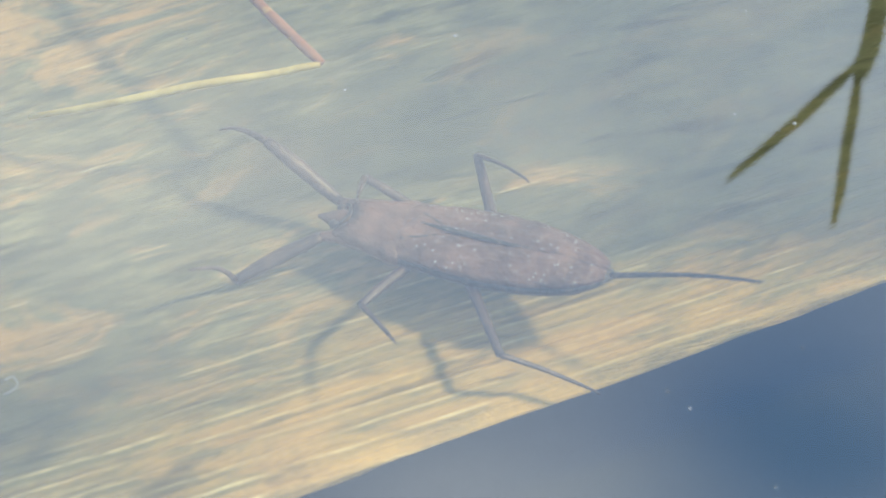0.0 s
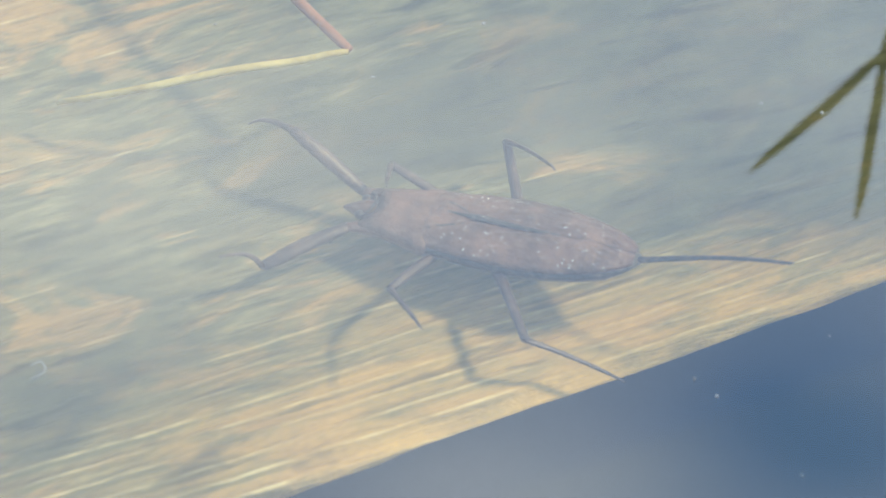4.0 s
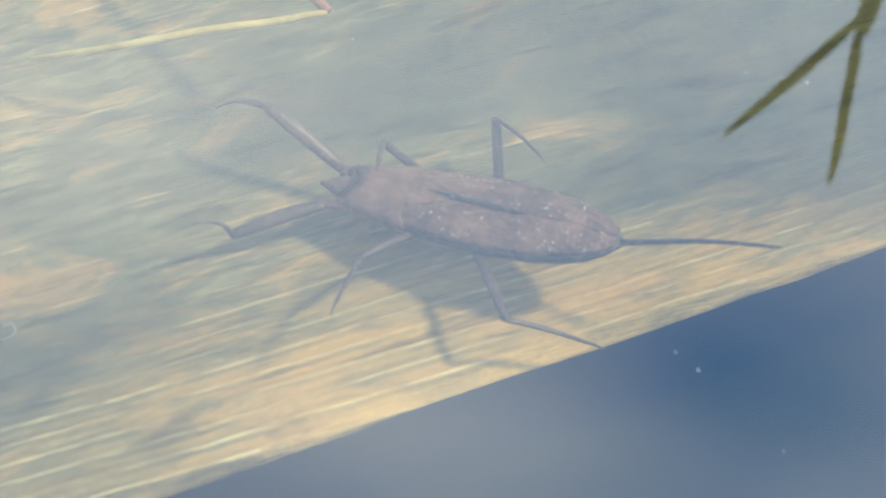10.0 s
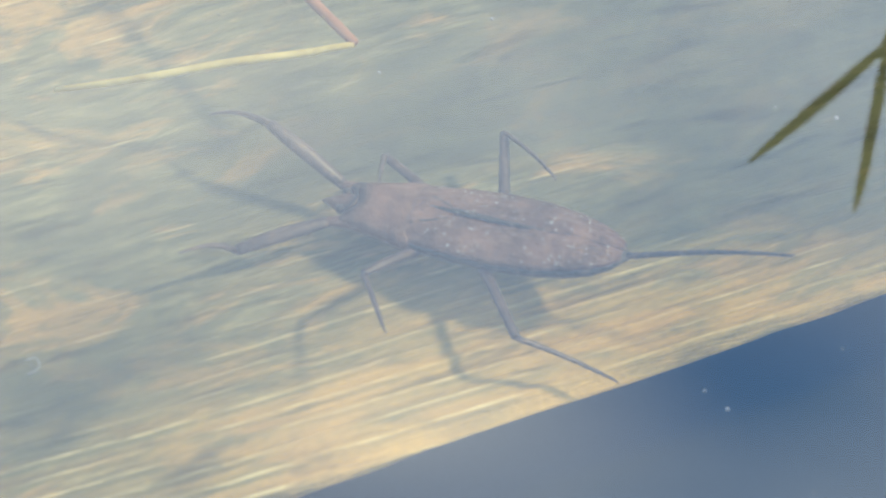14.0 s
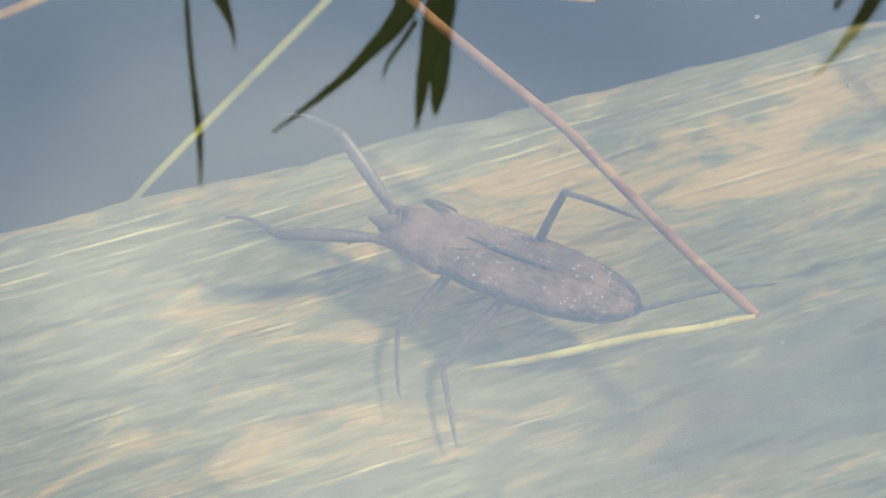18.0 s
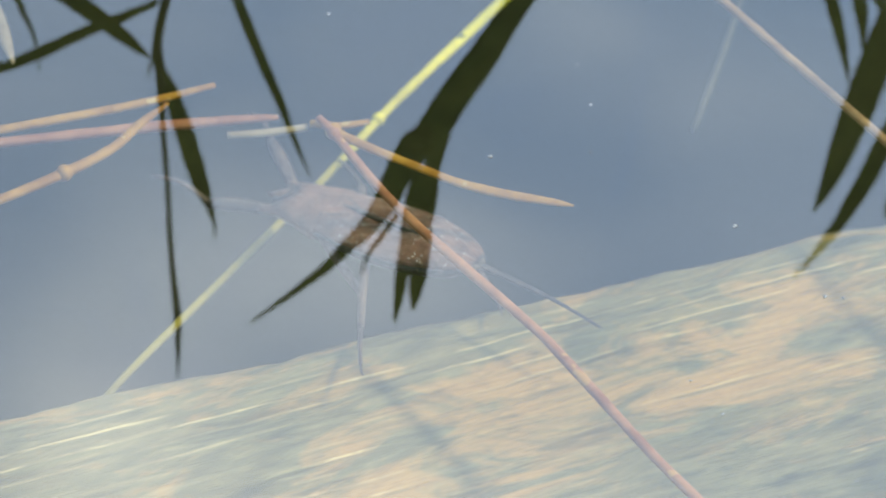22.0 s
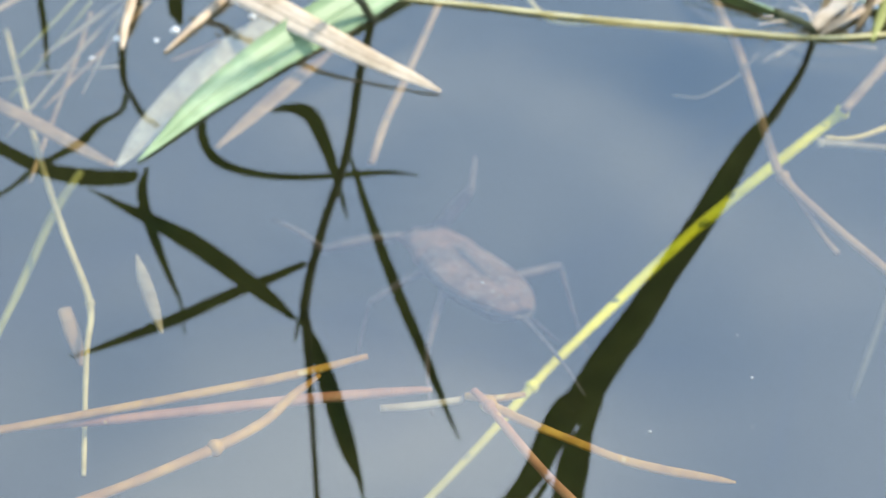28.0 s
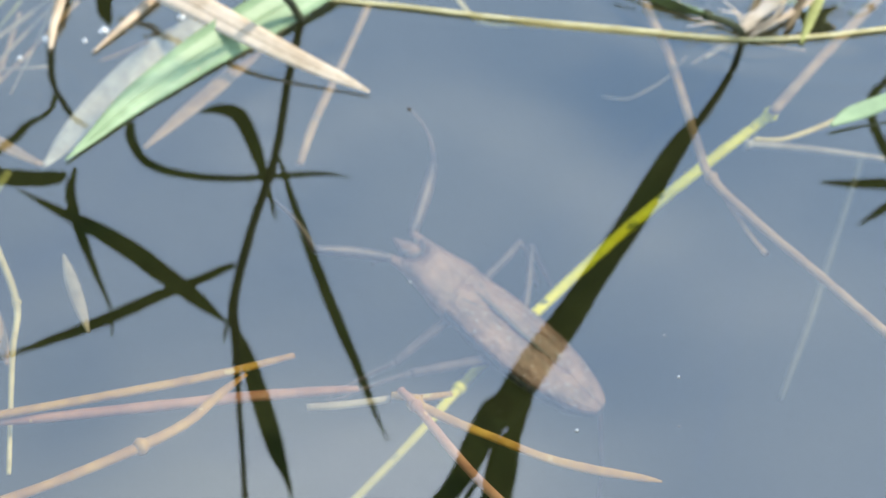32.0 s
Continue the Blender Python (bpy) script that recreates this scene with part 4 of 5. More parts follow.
plant = tagged(new("grass_leaf"), "small green blade on a side shoot", "leaf")
part("leaf", blade(bmesh.new(), [(19.44, 47.6, 0.4, 0.23), (20.61, 48.39, 0.6, 0.99), (22.15, 49.06, 0.8, 1.14), (24.48, 50.11, 1.2, 0.76), (26.44, 51.28, 1.5, 0.15)], fold=0.08, face=(0, -0.64, 0.77)), LEAF_PALE, plant)
# specks of dust and froth on the water, a curled case on the board
speck(42.53, -18.96, 0.11, 0)
speck(39.09, -18.18, 0.08, 1)
speck(30.21, -19.4, 0.06, 2)
speck(40.79, -11.86, 0.07, 3)
speck(23.31, -11.72, 0.11, 4)
speck(7.66, -11.72, 0.08, 5)
speck(16.7, -15.98, 0.08, 6)
speck(23.07, -10.02, 0.07, 7)
speck(40.61, -9.9, 0.06, 8)
speck(13.74, -1.84, 0.09, 9)
speck(25.48, -2.61, 0.09, 10)
speck(39.46, 1.75, 0.07, 11)
speck(36.38, -0.55, 0.07, 12)
speck(15.52, -4.6, 0.1, 13)
speck(22.27, 5.45, 0.14, 14)
speck(17.08, 11.71, 0.15, 15)
speck(8.31, 18.42, 0.06, 16)
speck(23.38, 5.35, 0.11, 17)
speck(1.99, 17.97, 0.14, 18)
speck(-8.47, 31.75, 0.11, 19)
speck(8.46, 22.94, 0.1, 20)
speck(7.67, 26.85, 0.07, 21)
speck(34.5, -39.85, 0.09, 22)
speck(33.37, -38.61, 0.08, 23)
speck(38.59, -45.31, 0.07, 24)
speck(41.11, -35.67, 0.06, 25)
speck(-33.8, 56.87, 0.26, 60, FROTH)
speck(-29.89, 57.8, 0.3, 61, FROTH)
speck(-24.64, 59.37, 0.26, 62, FROTH)
speck(-31.18, 56.65, 0.18, 63, FROTH)
speck(-35.49, 54.73, 0.16, 64, FROTH)
straw("green_shoot", STRAW_FADED, [(13.63, 58.29, 0.2, 0.16), (11.43, 59.84, 0.35, 0.2), (8.74, 61.4, 0.5, 0.24), (5.26, 63.68, 0.8, 0.24)], "thin yellow-green shoot at the foot of the reed", (), "shoot", 51, 0.8)
straw("green_shoot", LEAF_PALE, [(13.72, 58.4, 0.2, 0.10), (11.07, 60.1, 0.3, 0.14), (8, 62.0, 0.5, 0.14)], "thin fresh green shoot at the foot of the reed", (), "shoot", 52, 0.8)
straw("dead_sheath", DEAD_LEAF, [(14.01, 57.98, 0.15, 0.16), (14.5, 59.05, 0.5, 0.47), (15, 60.13, 0.9, 0.59), (15.75, 61.78, 1.6, 0.35)], "dark brown torn sheath at the foot of the reed", (), "sheath", 53, 0.4)
straw("dead_sheath", DEAD_LEAF, [(16.88, 57.95, 0.1, 0.12), (17.47, 59.09, 0.4, 0.55), (18.05, 60.29, 0.8, 0.63), (18.81, 61.89, 1.4, 0.39)], "dark brown torn sheath at the foot of the reed", (), "sheath", 54, 0.4)
straw("dead_sheath", STRAW_DRY, [(14.45, 57.55, 0.1, 0.16), (16.12, 58.69, 0.4, 0.39), (18.05, 60.1, 0.7, 0.47), (20.86, 62.04, 1.2, 0.39)], "pale torn sheath at the foot of the reed", (), "sheath", 55, 0.4)
straw("root_hair", STRAW_DRY, [(13.76, 57.67, 0.1, 0.12), (12.11, 56.78, -0.3, 0.16), (10.5, 55.02, -0.3, 0.08)], "pale rootlet at the foot of the reed", (), "root", 56, 0.8)
straw("root_hair", STRAW_DRY, [(14.45, 57.55, 0.1, 0.12), (15.61, 57.13, -0.2, 0.16), (18.29, 56.47, -0.2, 0.12)], "pale rootlet at the foot of the reed", (), "root", 57, 0.8)
rng = random.Random(21)
for k in range(9):
    # fine pale root hairs and fibres at the foot of the reed
    a, r = rng.uniform(0.15, 3.4), rng.uniform(2.2, 4.8)
    x, y = 14.3 + rng.uniform(-0.4, 0.8), 58.1 + rng.uniform(-0.2, 0.6)
    up = rng.uniform(0.1, 1.3)
    straw("root_hair", BLEACHED, [(x, y, 0.15, 0.10), (x + r * 0.5 * math.cos(a), y + r * 0.45 * math.sin(a), 0.2 + up * 0.6, 0.14), (x + r * math.cos(a + 0.3), y + r * math.sin(a + 0.3), 0.25 + up, 0.06)], "fine pale fibre at the foot of the reed", (), "root", 80 + k, 0.6)
for k, (x, y, dx, dy, w, mat) in enumerate(((-44.0, 60.5, 7.0, 6.0, 0.5, STRAW_DRY), (-41.0, 52.0, 5.0, 9.5, 0.24, STRAW_OLIVE), (-38.5, 51.0, 6.5, 10.5, 0.28, STRAW_TAN), (-36.0, 52.5, 2.2, 8.0, 0.22, STRAW_PALE), (-30.2, 56.2, 3.4, 0.9, 0.3, STRAW_TAN))):
    straw("thin_stalk", mat, [(x, y, -1.4, w * 0.6), (x + dx * 0.5, y + dy * 0.48, -0.9, w), (x + dx, y + dy, -0.3, w)], "thin faded stalk among the plants", (), "straw", 95 + k, 0.8)
straw("thin_stalk", STRAW_TAN, [(-39.42, 47.42, -5, 0.31), (-38.53, 51.04, -4, 0.35), (-37.03, 57.23, -2.5, 0.35), (-36.08, 61.04, -1, 0.32)], "thin reddish stalk among the plants", (), "straw", 59, 0.8)
straw("thin_stalk", STRAW_PALE, [(-41.05, 49.8, -3, 0.23), (-37.34, 56.6, -2, 0.27), (-33.62, 62.35, -1, 0.28)], "thin pale stalk among the plants", (), "straw", 60, 0.8)
straw("larva_case", SPECK, [(-2.89, -30.2, -8.5, 0.1), (-2.44, -30, -8.5, 0.1), (-2.18, -30.5, -8.5, 0.1), (-2.37, -30.91, -8.5, 0.1), (-2.87, -31.23, -8.5, 0.1)], "tiny curled pale larva case on the board", (), "larva case", 40, 1.0)

# ---- water scorpion ----
def section_half(x):
    """Half width of the body at x mm along it (head towards +x)."""
    xs = (-8.2, -7.4, -6.4, -5.0, -3.2, -1.0, 1.5, 3.5, 4.6)
    ws = (0.30, 1.15, 1.75, 2.28, 2.66, 2.82, 2.68, 2.40, 2.25)
    return float(np.interp(x, xs, ws))


def shell_half(bm, side):
    """One wing cover: half of the low domed back, with a raised rim and veins."""
    nx, ny = 36, 10
    rows = []
    for i in range(nx + 1):
        x = -7.9 + 12.3 * i / nx
        w = section_half(x) * 0.93
        row = []
        for j in range(ny + 1):
            s = j / ny
            z = 0.42 + 0.62 * (1 - s ** 2.2) * min(1.0, (x + 8.6) / 3.5)
            z -= 0.16 * math.exp(-(s / 0.13) ** 2) * (1 if x > -4.5 else 0.4)          # seam along the middle
            z += 0.09 * math.exp(-((s - 0.42 - 0.02 * x) / 0.07) ** 2) + 0.07 * math.exp(-((s - 0.70) / 0.06) ** 2)
            z += 0.10 * noise.noise(Vector((x * 1.6, s * 5 * side, 2.0))) + 0.05 * noise.noise(Vector((x * 5, s * 14, side)))
            row.append(bm.verts.new(Vector((x, side * (0.03 + s * w), z)) * MM))
        rows.append(row)
        low = bm.verts.new(Vector((x, side * w, 0.22)) * MM)
        row.append(low)
    for a, b in zip(rows, rows[1:]):
        for k in range(len(a) - 1):
            bm.faces.new((a[k], b[k], b[k + 1], a[k + 1]) if side > 0 else (a[k], a[k + 1], b[k + 1], b[k]))
    return bm


def closed_loft(bm, rings):
    """Joins rings of points (mm) into a closed skin."""
    rows = [[bm.verts.new(Vector(p) * MM) for p in r] for r in rings]
    m = len(rows[0])
    for a, b in zip(rows, rows[1:]):
        for k in range(m):
            bm.faces.new((a[k], a[(k + 1) % m], b[(k + 1) % m], b[k]))
    bm.faces.new(rows[0][::-1])
    bm.faces.new(rows[-1])
    return bm


def oval_ring(x, w, top, low, n=16, power=0.8):
    r = []
    for k in range(n):
        a = k * math.tau / n
        c, s = math.cos(a), math.sin(a)
        z = (top if s > 0 else -low) * abs(s) ** power
        r.append((x, w * math.copysign(abs(c) ** 0.8, c), z))
    return r


def leg_segment(name, length, thick, thin, mat, parent, curve=0.0, bulge=0.0):
    pts = [(length * u, 0, curve * length * math.sin(u * math.pi) - 0.0, thin + (thick - thin) * (1 - u) + bulge * math.sin(u * math.pi)) for u in (0, 0.2, 0.4, 0.6, 0.8, 1.0)]
    return part(name, tube(bmesh.new(), pts, 3, 8, 0.08, 3, 0.75), mat, parent)


def water_scorpion():
    bug = tagged(new("water_scorpion"), "flat brown water scorpion with grasping front legs and long tail tube", "insect")
    body = [oval_ring(-8.2, 0.30, 0.1, 0.1), oval_ring(-7.4, 1.2, 0.25, 0.3)]
    for x in (-6.4, -5.0, -3.2, -1.0, 1.5, 3.5, 4.6):
        body.append(oval_ring(x, section_half(x), 0.30, 0.85))
    body.append(oval_ring(5.2, 1.9, 0.3, 0.7))
    body.append(oval_ring(8.0, 1.2, 0.2, 0.5))
    part("abdomen", closed_loft(bmesh.new(), body), BUG_DARK, bug, "dark thin-edged abdomen")
    for side in (1, -1):
        part("wing_cover", shell_half(bmesh.new(), side), BUG, bug)
    # triangular plate between the wing covers, and the dark seam behind it
    bm = bmesh.new()
    tri = [(4.4, 1.1, 0.86), (4.4, -1.1, 0.86), (1.6, 0.0, 0.98), (3.5, 0.0, 1.10)]
    v = [bm.verts.new(Vector(p) * MM) for p in tri]
    lo = [bm.verts.new((Vector(p) - Vector((0, 0, 0.5))) * MM) for p in tri[:3]]
    for f in ((0, 3, 1), (1, 3, 2), (2, 3, 0)):
        bm.faces.new([v[k] for k in f])
    for a, b in ((0, 1), (1, 2), (2, 0)):
        bm.faces.new((v[b], v[a], lo[a], lo[b]))
    part("scutellum", bm, BUG, bug, smooth=False)
    for side in (1, -1):
        part("plate_groove", tube(bmesh.new(), [(4.25, side * 1.15, 0.90, 0.24), (3.8, side * 1.02, 0.93, 0.24), (3.0, side * 0.75, 0.98, 0.14), (2.2, side * 0.40, 0.99, 0.08)], 4, 6, 0.3, 2, 0.5), BUG_DARK, bug, "dark groove beside the back plate")
    part("wing_seam", tube(bmesh.new(), [(3.5, -0.15, 1.06, 0.12), (2.4, -0.12, 1.05, 0.34), (0.8, -0.05, 1.03, 0.46), (-0.8, 0.02, 1.0, 0.42), (-2.0, 0.05, 0.98, 0.26), (-3.2, 0.0, 0.94, 0.08)], 4, 6, 0.3, 4, 0.45), BUG_DARK, bug, "dark seam where the wing covers meet")
    # neck shield: waisted, with two low humps and pointed front corners
    rings = []
    for x, w, top in ((4.1, 2.36, 0.6), (4.5, 2.42, 0.78), (5.3, 2.22, 0.86), (6.1, 1.98, 0.84), (6.9, 1.78, 0.82), (7.6, 1.66, 0.8), (8.2, 1.6, 0.66), (8.7, 1.45, 0.4)):
        r = []
        for _, y, z in oval_ring(x, w, top, 0.6, 24, 0.5):
            hump = 0.16 * math.exp(-((abs(y) - 0.95) / 0.35) ** 2) * (z > 0.2) + 0.10 * noise.noise(Vector((x * 2.3, y * 2.3, 1)))
            back = 0.75 * (1 - min(1.0, abs(y) / 1.5) ** 2) if x > 8 else 0.0
            r.append((x - back, y, z + hump))
        rings.append(r)
    part("neck_shield", closed_loft(bmesh.new(), rings), BUG, bug)
    part("neck_groove", tube(bmesh.new(), [(8.45, 0.95, 0.52, 0.14), (8.05, 0.62, 0.70, 0.18), (7.85, 0.0, 0.78, 0.2), (8.05, -0.62, 0.70, 0.18), (8.45, -0.95, 0.52, 0.14)], 4, 6), BUG_DARK, bug, "dark curved groove behind the head")
    head = [oval_ring(7.8, 0.62, 0.62, 0.4, 12), oval_ring(8.4, 0.68, 0.6, 0.4, 12), oval_ring(8.9, 0.55, 0.48, 0.4, 12), oval_ring(9.4, 0.28, 0.28, 0.28, 12), oval_ring(9.9, 0.08, 0.1, 0.12, 12)]
    part("head", closed_loft(bmesh.new(), head), BUG, bug)
    for side in (1, -1):
        bm = bmesh.new()
        bmesh.ops.create_icosphere(bm, subdivisions=2, radius=0.3 * MM, matrix=Matrix.Translation(Vector((8.65, side * 0.66, 0.28)) * MM))
        part("eye", bm, BUG_DARK, bug, "small dark bulging eye")
    # tiny white beads on the back, set there as its sun glints
    rng = random.Random(11)
    bm = bmesh.new()
    for _ in range(150):
        x = rng.choice((rng.uniform(-7, 4), rng.gauss(-4.5, 1.2), rng.gauss(1.0, 1.4)))
        x = max(-7.2, min(4.2, x))
        s = rng.choice((-1, 1)) * min(0.96, abs(rng.choice((rng.gauss(0.35, 0.15), rng.gauss(0.8, 0.12)))))
        z = 0.50 + 0.62 * (1 - abs(s) ** 2.2) * min(1.0, (x + 8.6) / 3.5)
        bmesh.ops.create_icosphere(bm, subdivisions=1, radius=rng.choice((0.022, 0.028, 0.035, 0.042, 0.058)) * MM, matrix=Matrix.Translation(Vector((x, s * section_half(x) * 0.92, z)) * MM))
    grains = part("glint_bead", bm, GLINT, bug, "tiny white beads set as sun glints on the back")
    grains["kind"] = "stuff"
    # tail tube: two half tubes side by side
    tail = part("tail_tube", tube(bmesh.new(), [(-0.3, 0.08, 0, 0.34), (0.4, 0.08, 0.02, 0.26), (2.5, 0.07, 0.16, 0.21), (5, 0.06, 0.26, 0.18), (7.5, 0.05, 0.14, 0.14), (9.6, 0.04, -0.12, 0.09)], 5, 8), BUG_DARK, bug, "long thin dark breathing tube")
    part("tube_half", tube(bmesh.new(), [(-0.3, -0.08, 0, 0.34), (0.4, -0.08, 0.02, 0.26), (2.5, -0.07, 0.16, 0.21), (5, -0.06, 0.26, 0.18), (7.5, -0.05, 0.14, 0.14), (9.4, -0.04, -0.12, 0.09)], 5, 8), BUG_DARK, tail)
    for side in (1, -1):
        part("coxa", tube(bmesh.new(), [(7.2, side * 1.15, 0.05, 0.9), (8.3, side * 1.3, 0.0, 0.85), (9.3, side * 1.5, -0.05, 0.6)], 4, 8, 0.1, 5, 0.8), BUG, bug, "short forward hip joint of the front leg")
    legs = {}
    for name, (hip, fem, tib) in LEGS.items():
        side = 1 if name.endswith("l") else -1
        front = name.startswith("front")
        if front:
            femur = leg_segment("front_femur", fem, 0.74, 0.70, BUG_LEG, bug, 0.02, 0.28)
            shin = leg_segment("front_claw", tib, 0.52, 0.14, BUG_LEG, femur, 0.12)
            part("spine", tube(bmesh.new(), [(0.9, 0, -0.2, 0.3), (1.2, 0, -0.62, 0.1)], 2, 6), BUG_LEG, femur)
        else:
            femur = leg_segment("femur", fem, 0.74, 0.54, BUG_LEG, bug, 0.02)
            shin = leg_segment("shin", tib * 0.82, 0.42, 0.26, BUG_LEG, femur, 0.02)
            part("foot", tube(bmesh.new(), [(tib * 0.8, 0, 0, 0.2), (tib * 0.92, 0, -0.05, 0.16), (tib, 0.05, -0.2, 0.07)], 3, 6), BUG_LEG, femur).parent = shin
        legs[name] = (femur, shin)
    return bug, tail, legs


# bright half-metal white for the beads that act as sun glints
GLINT, _t, _b, _o = material("glint_white")
_b.inputs["Base Color"].default_value = (0.95, 0.95, 0.95, 1)
_b.inputs["Metallic"].default_value = 0.5
_b.inputs["Roughness"].default_value = 0.25
# hip on the body, length of thigh and of shin, in mm
LEGS = {
    "front_l": ((9.2, 1.5, -0.05), 5.5, 4.2), "front_r": ((9.2, -1.5, -0.05), 5.5, 4.2),
    "mid_l": ((3.6, 1.9, -0.5), 4.6, 5.2), "mid_r": ((3.6, -1.9, -0.5), 4.6, 5.2),
    "hind_l": ((-0.2, 2.2, -0.5), 5.5, 6.6), "hind_r": ((-0.2, -2.2, -0.5), 5.5, 6.6),
}
bug, tail_tube, bug_legs = water_scorpion()

# seconds, place in mm, turn in degrees
BUG_ROWS = [
    (0, 24.22, -23.57, -5.30, 0.00, 8.00, 156.80),
    (1, 24.24, -23.48, -5.30, 0.00, 8.00, 157.59),
    (2, 24.20, -23.57, -5.30, 0.00, 8.00, 157.95),
    (3, 24.22, -23.52, -5.30, 0.00, 8.00, 158.28),
    (4, 24.21, -23.58, -5.30, 0.00, 8.00, 158.75),
    (4.5, 24.19, -23.58, -5.30, 0.00, 8.00, 158.88),
    (6.5, 24.23, -24.69, -5.30, 0.00, 8.00, 158.83),
    (7, 24.21, -24.88, -5.30, 0.00, 8.00, 158.52),
    (8, 24.23, -24.80, -5.30, 0.00, 8.00, 158.41),
    (9, 24.22, -24.71, -5.30, 0.00, 8.00, 158.44),
    (10, 24.21, -24.54, -5.30, 0.00, 8.00, 158.71),
    (11, 24.24, -24.56, -5.30, 0.00, 8.00, 158.85),
    (12, 24.35, -24.30, -5.30, 0.00, 8.00, 159.22),
    (12.5, 24.15, -24.22, -5.30, 0.00, 8.00, 159.39),
    (13, 23.64, -24.03, -5.30, 0.00, 8.00, 159.43),
    (13.5, 23.11, -23.22, -5.30, 0.00, 8.00, 159.94),
    (15.5, 22.86, -23.02, -5.30, 0.00, 8.00, 161.83),
    (16, 20.86, -21.25, -5.30, 0.00, 7.00, 164.48),
    (16.5, 17.15, -17.87, -5.80, 0.00, 4.00, 161.18),
    (17, 11.23, -13.39, -6.40, 0.00, 1.00, 151.41),
    (17.5, 4.90, -8.47, -5.60, 0.00, 0.00, 152.68),
    (18, 1.77, -4.88, -4.90, 0.00, -0.00, 153.08),
    (18.5, 1.34, -3.04, -4.90, 0.00, -0.00, 164.76),
    (19, 0.61, -0.68, -4.80, 0.00, -0.00, 172.67),
    (20, 0.00, 2.80, -4.60, 0.00, -0.00, 174.56),
    (20.5, -1.31, 5.15, -4.60, 0.00, -0.00, 174.29),
    (21, -1.62, 9.12, -4.60, 0.00, -0.00, 178.82),
    (22, -4.74, 18.10, -6.75, 0.00, 12.61, 141.62),
    (23, -3.04, 21.56, -7.14, 0.00, 8.23, 139.93),
    (24, -2.00, 23.95, -7.39, 0.00, -30.78, 149.46),
    (24.5, -6.16, 30.53, -7.67, 0.00, -35.65, 144.52),
    (25.3, -8.95, 35.14, -8.87, 0.00, -23.07, 139.10),
    (26, -8.92, 37.31, -9.85, 0.00, -15.61, 129.43),
    (26.5, -9.38, 37.86, -9.65, 0.00, -17.12, 126.85),
    (28.5, -9.27, 47.06, -12.37, 0.00, 36.88, 111.77),
    (29, -10.40, 45.78, -12.40, -28.00, 40.00, 100.00),
    (29.5, -8.10, 45.34, -12.31, 0.00, 35.05, 110.16),
    (30, -6.75, 44.38, -11.84, 0.00, 29.97, 116.35),
    (30.5, -4.69, 41.89, -10.58, 0.00, 23.30, 122.80),
    (31, -3.46, 37.55, -8.70, 0.00, 8.61, 125.44),
    (31.5, -2.67, 35.90, -8.25, 0.00, 1.78, 127.45),
    (32, -2.10, 36.93, -9.00, 0.00, -27.94, 150.86),
]
# seconds, turn of the tail tube about the end of the body
TAIL_ROWS = [
    (0, -0.83, -14.56, 178.62),
    (13, 0.23, -10.07, -174.59),
    (15.5, 1.91, -0.89, -166.52),
    (16, 1.76, -3.98, -166.11),
    (16.5, 1.69, -10.67, -157.13),
    (17, 0.44, -5.20, -154.20),
    (17.5, -0.00, -5.14, -155.46),
    (18, 0.00, 10.90, -129.10),
    (19, 0.00, 6.80, -125.70),
    (20, 0.00, -4.30, -110.90),
    (21, 0.00, 37.40, -95.80),
    (22, 0.00, 10.00, -180.00),
    (23, 0.00, 20.00, -180.00),
    (24, 0.00, 50.00, -180.00),
    (26.5, 0.00, 50.00, -180.00),
    (28.5, 0.00, 4.00, -180.00),
    (29.5, 0.00, 4.00, -180.00),
    (30.5, 0.00, 40.00, -180.00),
    (31.2, 0.00, 60.00, -180.00),
    (32, 0.00, 62.00, -180.00),
]
